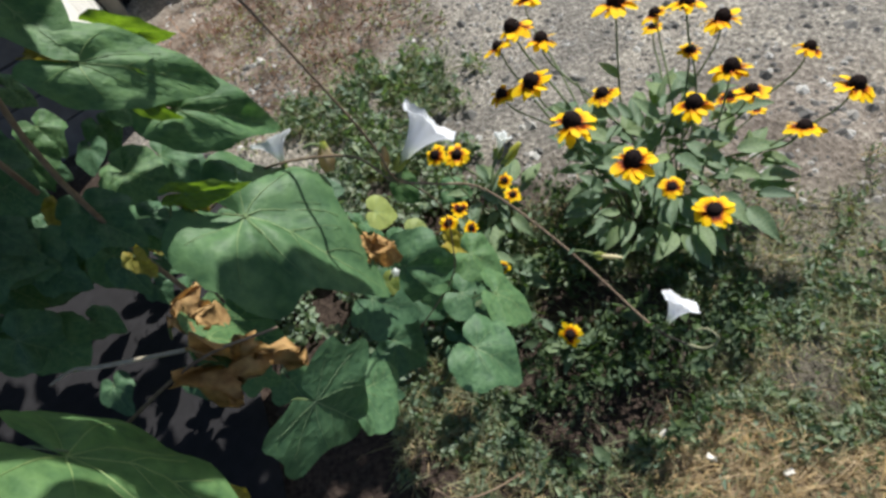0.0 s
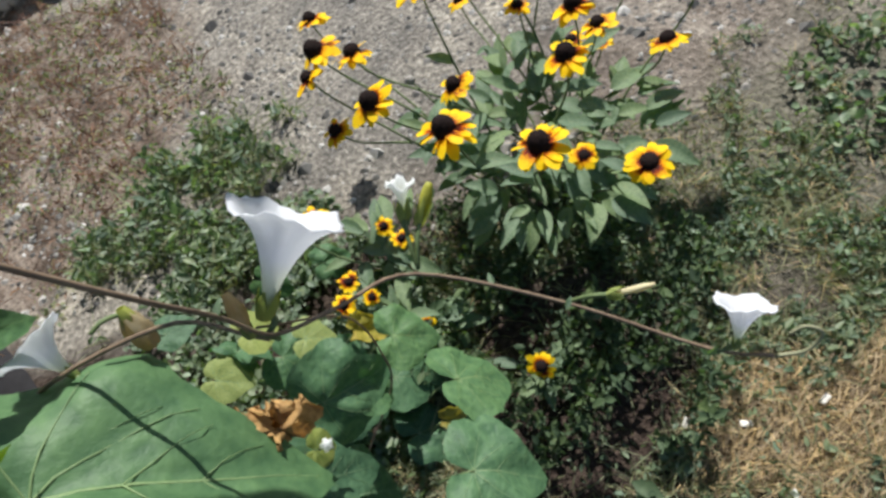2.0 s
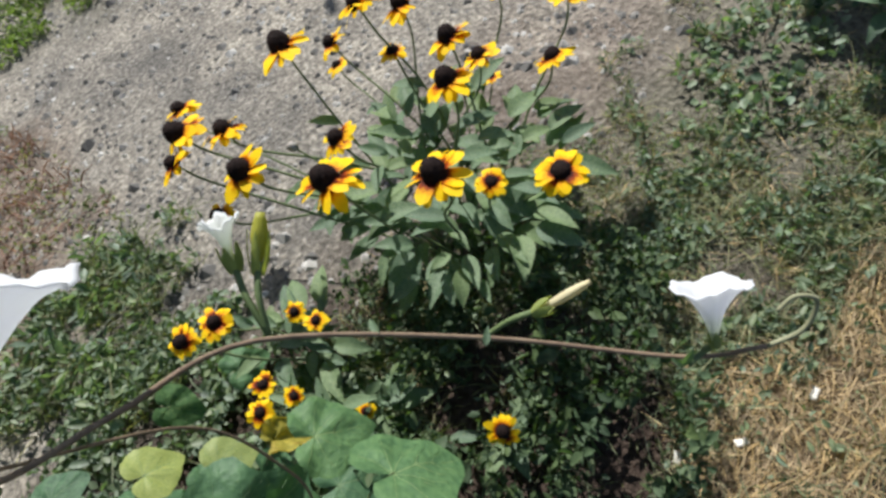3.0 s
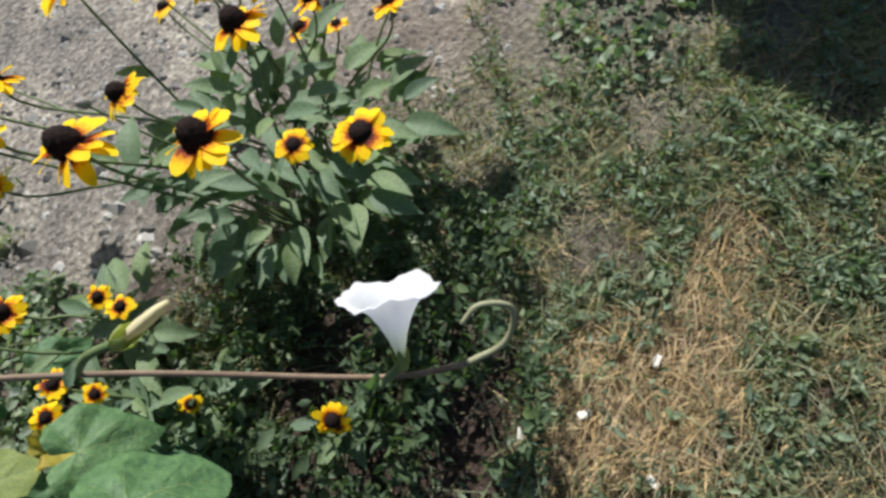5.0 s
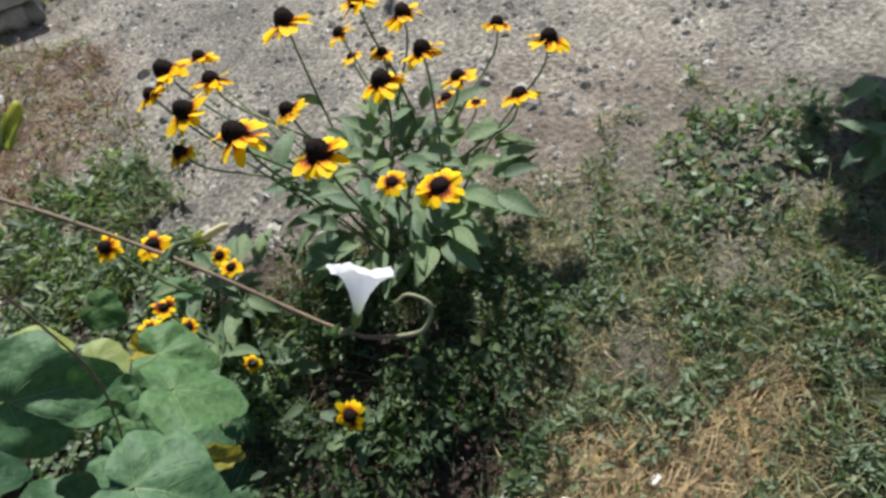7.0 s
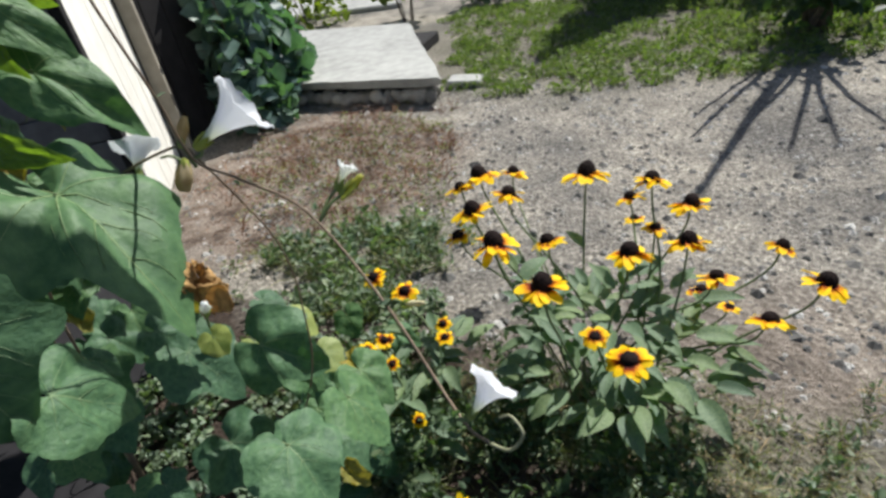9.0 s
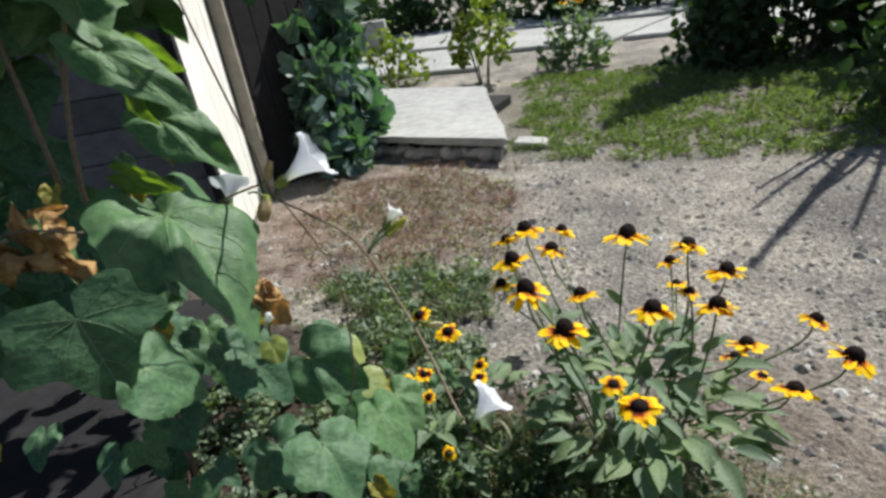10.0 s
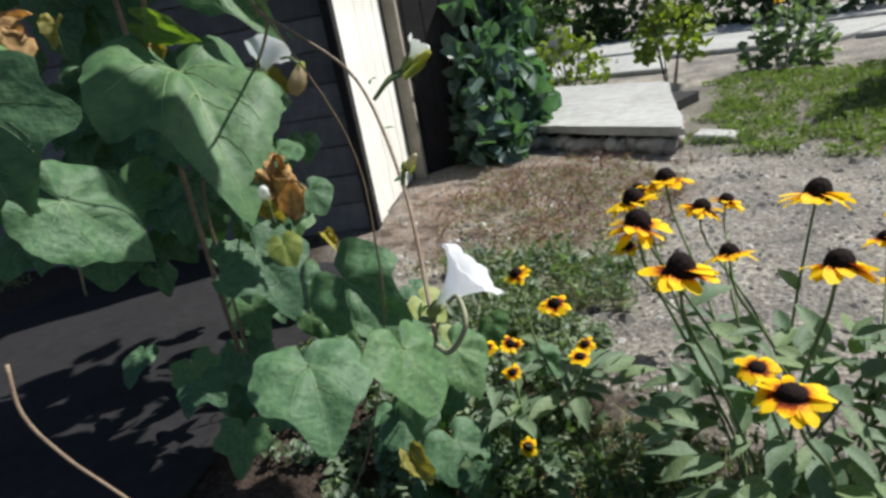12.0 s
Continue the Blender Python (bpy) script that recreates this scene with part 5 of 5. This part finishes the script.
def lawn(p):
    rim = in_ellipse(p, 0.55, 0.1, 1.05, 0.9) + 0.55 * patchy(p, 3, 41) < 1
    e = edge_of(p) + 0.22 * patchy(p, 2.4, 5)
    d = np.minimum(in_ellipse(p, 0.34, 0.03, 0.19, 0.14, -40), in_ellipse(p, 0.57, -0.02, 0.2, 0.06, 12)) + 0.5 * patchy(p, 6, 9)
    q = patchy(p, 6, 2) + 0.6 * patchy(p, 17, 6)
    side = (in_ellipse(p, 1.2, 0.45, 0.4, 0.3, -30) < 1) & (patchy(p, 9, 77) > 0.1)
    thin = nrng.random(len(p)) < np.clip((1.2 - 0.22 * np.clip((p[:, 0] - 0.7) / 0.3, 0, 1) - e) / 0.4, 0.0, 1.0) ** 1.3
    bare = (e + 0.12 * patchy(p, 11, 79) > 0.82) & (patchy(p, 13, 78) + 0.5 * patchy(p, 30, 80) < 0.05) & (p[:, 0] > 0.4) & (nrng.random(len(p)) < 0.68)
    shade = (in_ellipse(p, 0.13, 0.38, 0.27, 0.22, 35) + 0.5 * patchy(p, 7, 90) < 1) & (nrng.random(len(p)) < 0.88)
    return rim & ~bare & ~shade & (thin | (side & (nrng.random(len(p)) < 0.7))) & ((d > 1) | (nrng.random(len(p)) < 0.14 + 0.4 * (patchy(p, 9, 21) > 0.2))) & (q > -0.36 + 0.25 * nrng.normal(size=len(p))) & (p[:, 0] > -0.45)


def band(p):
    d = in_ellipse(p, 1.2, 4.4, 2.4, 1.4, -6)
    return (d + 0.5 * patchy(p, 1.6, 3) < 1) & (patchy(p, 5, 8) + 0.5 * patchy(p, 1.7, 14) + 0.6 * patchy(p, 15, 9) > -0.2) & ((p[:, 0] + 0.45 * patchy(p, 2.5, 19) + 0.2 * patchy(p, 8, 20) > -0.06) | (p[:, 1] > 5.6))


def tuft(p):
    d = in_ellipse(p, -0.38, 1.53, 0.4, 0.31, -10)
    return d + 1.1 * patchy(p, 4.5, 4) + 0.6 * patchy(p, 13, 7) < 0.7


def leaves_at(p, low, high):
    c = place(p)
    c[:, 2] += nrng.uniform(low, high, len(p))
    return c


grass_field("lawn_grass", "thin short green grass in dry soil", 100000, (-0.45, 1.55, -0.75, 1.2), lawn, 0.042, 0.0026, GRASS, 1.2)
p = scatter(110000, -0.45, 1.55, -0.75, 1.2)
p = p[lawn(p) & (patchy(p, 9, 1) + 0.8 * patchy(p, 22, 2) > -0.1)]
stuff("lawn_weeds", leaf_cloud("lawn_weeds", WEED_LEAF, leaves_at(p, 0.002, 0.04), nrng.gamma(3.0, 0.0036, len(p)) + 0.0045, 0.5, 0.34), "small-leaved green weeds spread over dry soil", "weeds")
p = scatter(34000, -0.5, 1.6, -0.8, 1.2)
root = place(p[lawn(p) & (in_ellipse(p, 0.13, 0.4, 0.32, 0.27, 35) > 1)])
root[:, 2] += 0.006
n = len(root)
stuff("dead_grass", strips("dead_grass", STRAW, root, root + np.stack([nrng.normal(0, 0.03, n), nrng.normal(0, 0.03, n), nrng.uniform(-0.004, 0.02, n)], 1), nrng.uniform(0.0012, 0.003, n), 0.1), "dead tan grass blades among the weeds", "dry grass")
p = scatter(25000, -0.2, 0.95, -0.45, 0.5)
d = np.minimum(in_ellipse(p, 0.34, 0.03, 0.2, 0.15, -40), in_ellipse(p, 0.57, -0.02, 0.2, 0.065, 12)) + 0.45 * patchy(p, 6, 9) + 0.4 * patchy(p, 15, 3)
root = place(p[d < 1])
root[:, 2] += nrng.uniform(0.003, 0.018, len(root))
n = len(root)
stuff("straw_patch", strips("straw_patch", STRAW, root, root + np.stack([nrng.normal(0, 0.045, n), nrng.normal(0, 0.03, n), nrng.normal(0, 0.007, n)], 1), nrng.uniform(0.0009, 0.0024, n), 0.1, 4), "patch of dry tan straw on the ground", "straw")
def outer(p):
    near = in_ellipse(p, 0.55, 0.1, 1.05, 0.9) + 0.55 * patchy(p, 3, 41) < 1
    sheet = (p[:, 0] < -0.5) & (p[:, 0] > -3.1) & (p[:, 1] > -0.75)
    return ~near & ~sheet & (edge_of(p) + 0.3 * patchy(p, 2.4, 5) < 0.8) & (patchy(p, 1.3, 22) + 0.6 * patchy(p, 5, 23) > -0.1)


grass_field("outer_grass", "sparse dry grass on the open soil", 42000, (-3.5, 4.0, -3.2, 1.2), outer, 0.06, 0.007, GRASS, 1.0)
# weeds under and round the flowers
p = scatter(19000, -0.45, 0.75, 0.1, 1.1)
d = np.minimum(in_ellipse(p, 0.12, 0.52, 0.42, 0.4, -12), in_ellipse(p, 0.17, 0.3, 0.22, 0.17, -30))
p = p[(d + 0.5 * patchy(p, 4, 6) < 1) & (patchy(p, 7, 16) + 0.7 * patchy(p, 19, 17) > 0.12 - 0.3 * (p[:, 1] - 0.5) - 0.35 * (in_ellipse(p, 0.17, 0.3, 0.22, 0.17, -30) < 1))]
stuff("undergrowth", leaf_cloud("undergrowth", SHADE_UNDER_LEAF, leaves_at(p, 0.005, 0.15), nrng.gamma(3.0, 0.005, len(p)) + 0.005, 0.4, 0.4), "leafy undergrowth below the coneflowers, coloured dark for shade", "weeds")
p = scatter(9500, -1.0, 0.1, 1.0, 2.1)
p = p[tuft(p)]
stuff("weed_tuft", leaf_cloud("weed_tuft", WEED_LEAF, leaves_at(p, 0.004, 0.085), nrng.gamma(4, 0.005, len(p)) + 0.006, 0.45, 0.34), "leafy green weed tuft on the gravel's edge", "weeds")
grass_field("weed_tuft_grass", "grass blades in the weed tuft", 9000, (-1.0, 0.1, 1.0, 2.1), tuft, 0.08, 0.004, GRASS, 0.9)
p = scatter(11000, -1.0, 0.0, 0.4, 1.5)
p = p[(in_ellipse(p, -0.42, 0.92, 0.48, 0.45) + 0.6 * patchy(p, 5, 7) < 1) & (patchy(p, 9, 18) > -0.15)]
stuff("low_weeds", leaf_cloud("low_weeds", WEED_LEAF, leaves_at(p, 0.004, 0.06), nrng.uniform(0.014, 0.03, len(p)), 0.6), "low green weeds behind the vine", "weeds")
# the far lawn band
p = scatter(90000, -1.6, 3.9, 2.8, 6.3)
p = p[band(p)]
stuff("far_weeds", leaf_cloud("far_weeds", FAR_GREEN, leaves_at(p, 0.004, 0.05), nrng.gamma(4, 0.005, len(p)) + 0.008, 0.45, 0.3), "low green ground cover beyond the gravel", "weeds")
grass_field("far_grass", "short grass beyond the gravel", 22000, (-1.6, 3.9, 2.8, 6.3), band, 0.06, 0.006, GRASS, 0.9)
# reddish-brown litter beside the shed
def litter_patch(p):
    return (in_ellipse(p, -0.58, 2.5, 0.68, 0.75) + 1.4 * patchy(p, 3.0, 12) + 1.0 * patchy(p, 9, 6) < 0.55)


grass_field("dry_red_grass", "short reddish-brown dry grass beside the shed", 3600, (-1.7, 0.0, 1.5, 3.2), litter_patch, 0.075, 0.005, LITTER, 0.9)
p = scatter(3500, -1.9, 0.0, 1.5, 3.5)
d = in_ellipse(p, -0.65, 2.5, 0.7, 0.8) + 1.2 * patchy(p, 3.5, 12) + 0.9 * patchy(p, 10, 26)
root = place(p[d < 1])
root[:, 2] += nrng.uniform(0.002, 0.02, len(root))
n = len(root)
stuff("leaf_litter", strips("leaf_litter", LITTER, root, root + np.stack([nrng.normal(0, 0.035, n), nrng.normal(0, 0.035, n), nrng.normal(0.004, 0.01, n)], 1), nrng.uniform(0.002, 0.006, n), 0.1), "reddish-brown dry leaf litter on the dirt", "litter")
p = scatter(8000, -1.9, 0.0, 1.5, 3.5)
d = in_ellipse(p, -0.5, 2.35, 0.7, 0.85) + 1.3 * patchy(p, 4, 13) + 0.8 * patchy(p, 12, 15)
p = p[d < 0.68]
stuff("litter_weeds", leaf_cloud("litter_weeds", GRASS, leaves_at(p, 0.004, 0.04), nrng.uniform(0.01, 0.024, len(p)), 0.5, 0.4), "sparse green weeds in the litter", "weeds")


def pebbles():
    p = scatter(24000, -1.4, 2.6, 0.6, 3.8)
    e = edge_of(p) + 0.3 * patchy(p, 2.4, 5)
    p = p[(e > 1.0) & (patchy(p, 3.2, 51) + 0.8 * patchy(p, 11, 52) + 0.35 * nrng.normal(size=len(p)) > -0.05) & (nrng.random(len(p)) < np.clip(1.35 - 0.28 * p[:, 1], 0.2, 1))]
    c = place(p)
    s = nrng.gamma(2.0, 0.003, len(p)) + 0.0022
    base = np.array([(1, 0, 0), (0.3, 0.95, 0), (-0.8, 0.6, 0), (-0.8, -0.6, 0), (0.3, -0.95, 0), (0.1, 0.05, 0.7), (0.45, 0.5, 0.5), (-0.4, -0.35, 0.52)])
    tri = [(0, 1, 6), (1, 2, 5), (2, 3, 7), (3, 4, 7), (4, 0, 5), (1, 5, 6), (0, 6, 5), (2, 7, 5), (4, 5, 7)]
    a = nrng.uniform(0, 6.28, len(p))
    v = np.zeros((len(p), 8, 3))
    for k, (x, y, z) in enumerate(base):
        j = nrng.uniform(0.75, 1.25, (len(p), 3))
        v[:, k, 0] = c[:, 0] + s * (np.cos(a) * x - np.sin(a) * y) * j[:, 0]
        v[:, k, 1] = c[:, 1] + s * (np.sin(a) * x + np.cos(a) * y) * j[:, 1]
        v[:, k, 2] = c[:, 2] + s * z * j[:, 2] - 0.001
    f = (np.arange(len(p))[:, None, None] * 8 + np.array(tri)[None]).reshape(-1, 3)
    me = bpy.data.meshes.new("gravel")
    me.from_pydata(v.reshape(-1, 3).tolist(), [], f.tolist())
    me.materials.append(PEBBLE)
    stuff("gravel", me, "loose grey and tan gravel stones", "gravel")


def pebble_material():
    m, nt, bsdf, _ = nodes_of("gravel_pebbles")
    rnd = nt.nodes.new("ShaderNodeNewGeometry").outputs["Random Per Island"]
    n = noise_node(nt, 120, 4)
    c = ramp(nt, rnd, [(0.0, (0.09, 0.087, 0.084)), (0.3, (0.18, 0.172, 0.16)), (0.7, (0.3, 0.285, 0.262)), (1.0, (0.56, 0.545, 0.515))])
    c = mix(nt, 0.4, c, ramp(nt, n.outputs[0], [(0.3, (0.6, 0.6, 0.6)), (0.7, (1.2, 1.2, 1.2))]), "MULTIPLY")
    nt.links.new(c, bsdf.inputs["Base Color"])
    bsdf.inputs["Roughness"].default_value = 0.9
    return m


PEBBLE = pebble_material()
pebbles()

# white scraps on the straw
for x, y, turn in ((0.2, 0.16, 20), (0.24, -0.05, 80), (0.28, 0.085, 140), (0.42, 0.02, 10)):
    bm = bmesh.new()
    bmesh.ops.create_grid(bm, x_segments=4, y_segments=3, size=0.5)
    for v in bm.verts:
        v.co = Vector((v.co.x * 0.022, v.co.y * 0.012, 0.004 * noise.noise(v.co * 2.2 + Vector((turn, 0, 0))) + 0.003 * v.co.x))
    bmesh.ops.solidify(bm, geom=bm.faces[:], thickness=0.0008)
    scrap = tagged(new("paper_scrap", mesh_of("paper_scrap", bm, WHITE_WOOD)), "small crumpled white scrap lying on the straw", "scrap", "scraps on the straw")
    scrap.matrix_world = pose(x, y, lumps(x, y) + 0.016, 8, -6, turn)
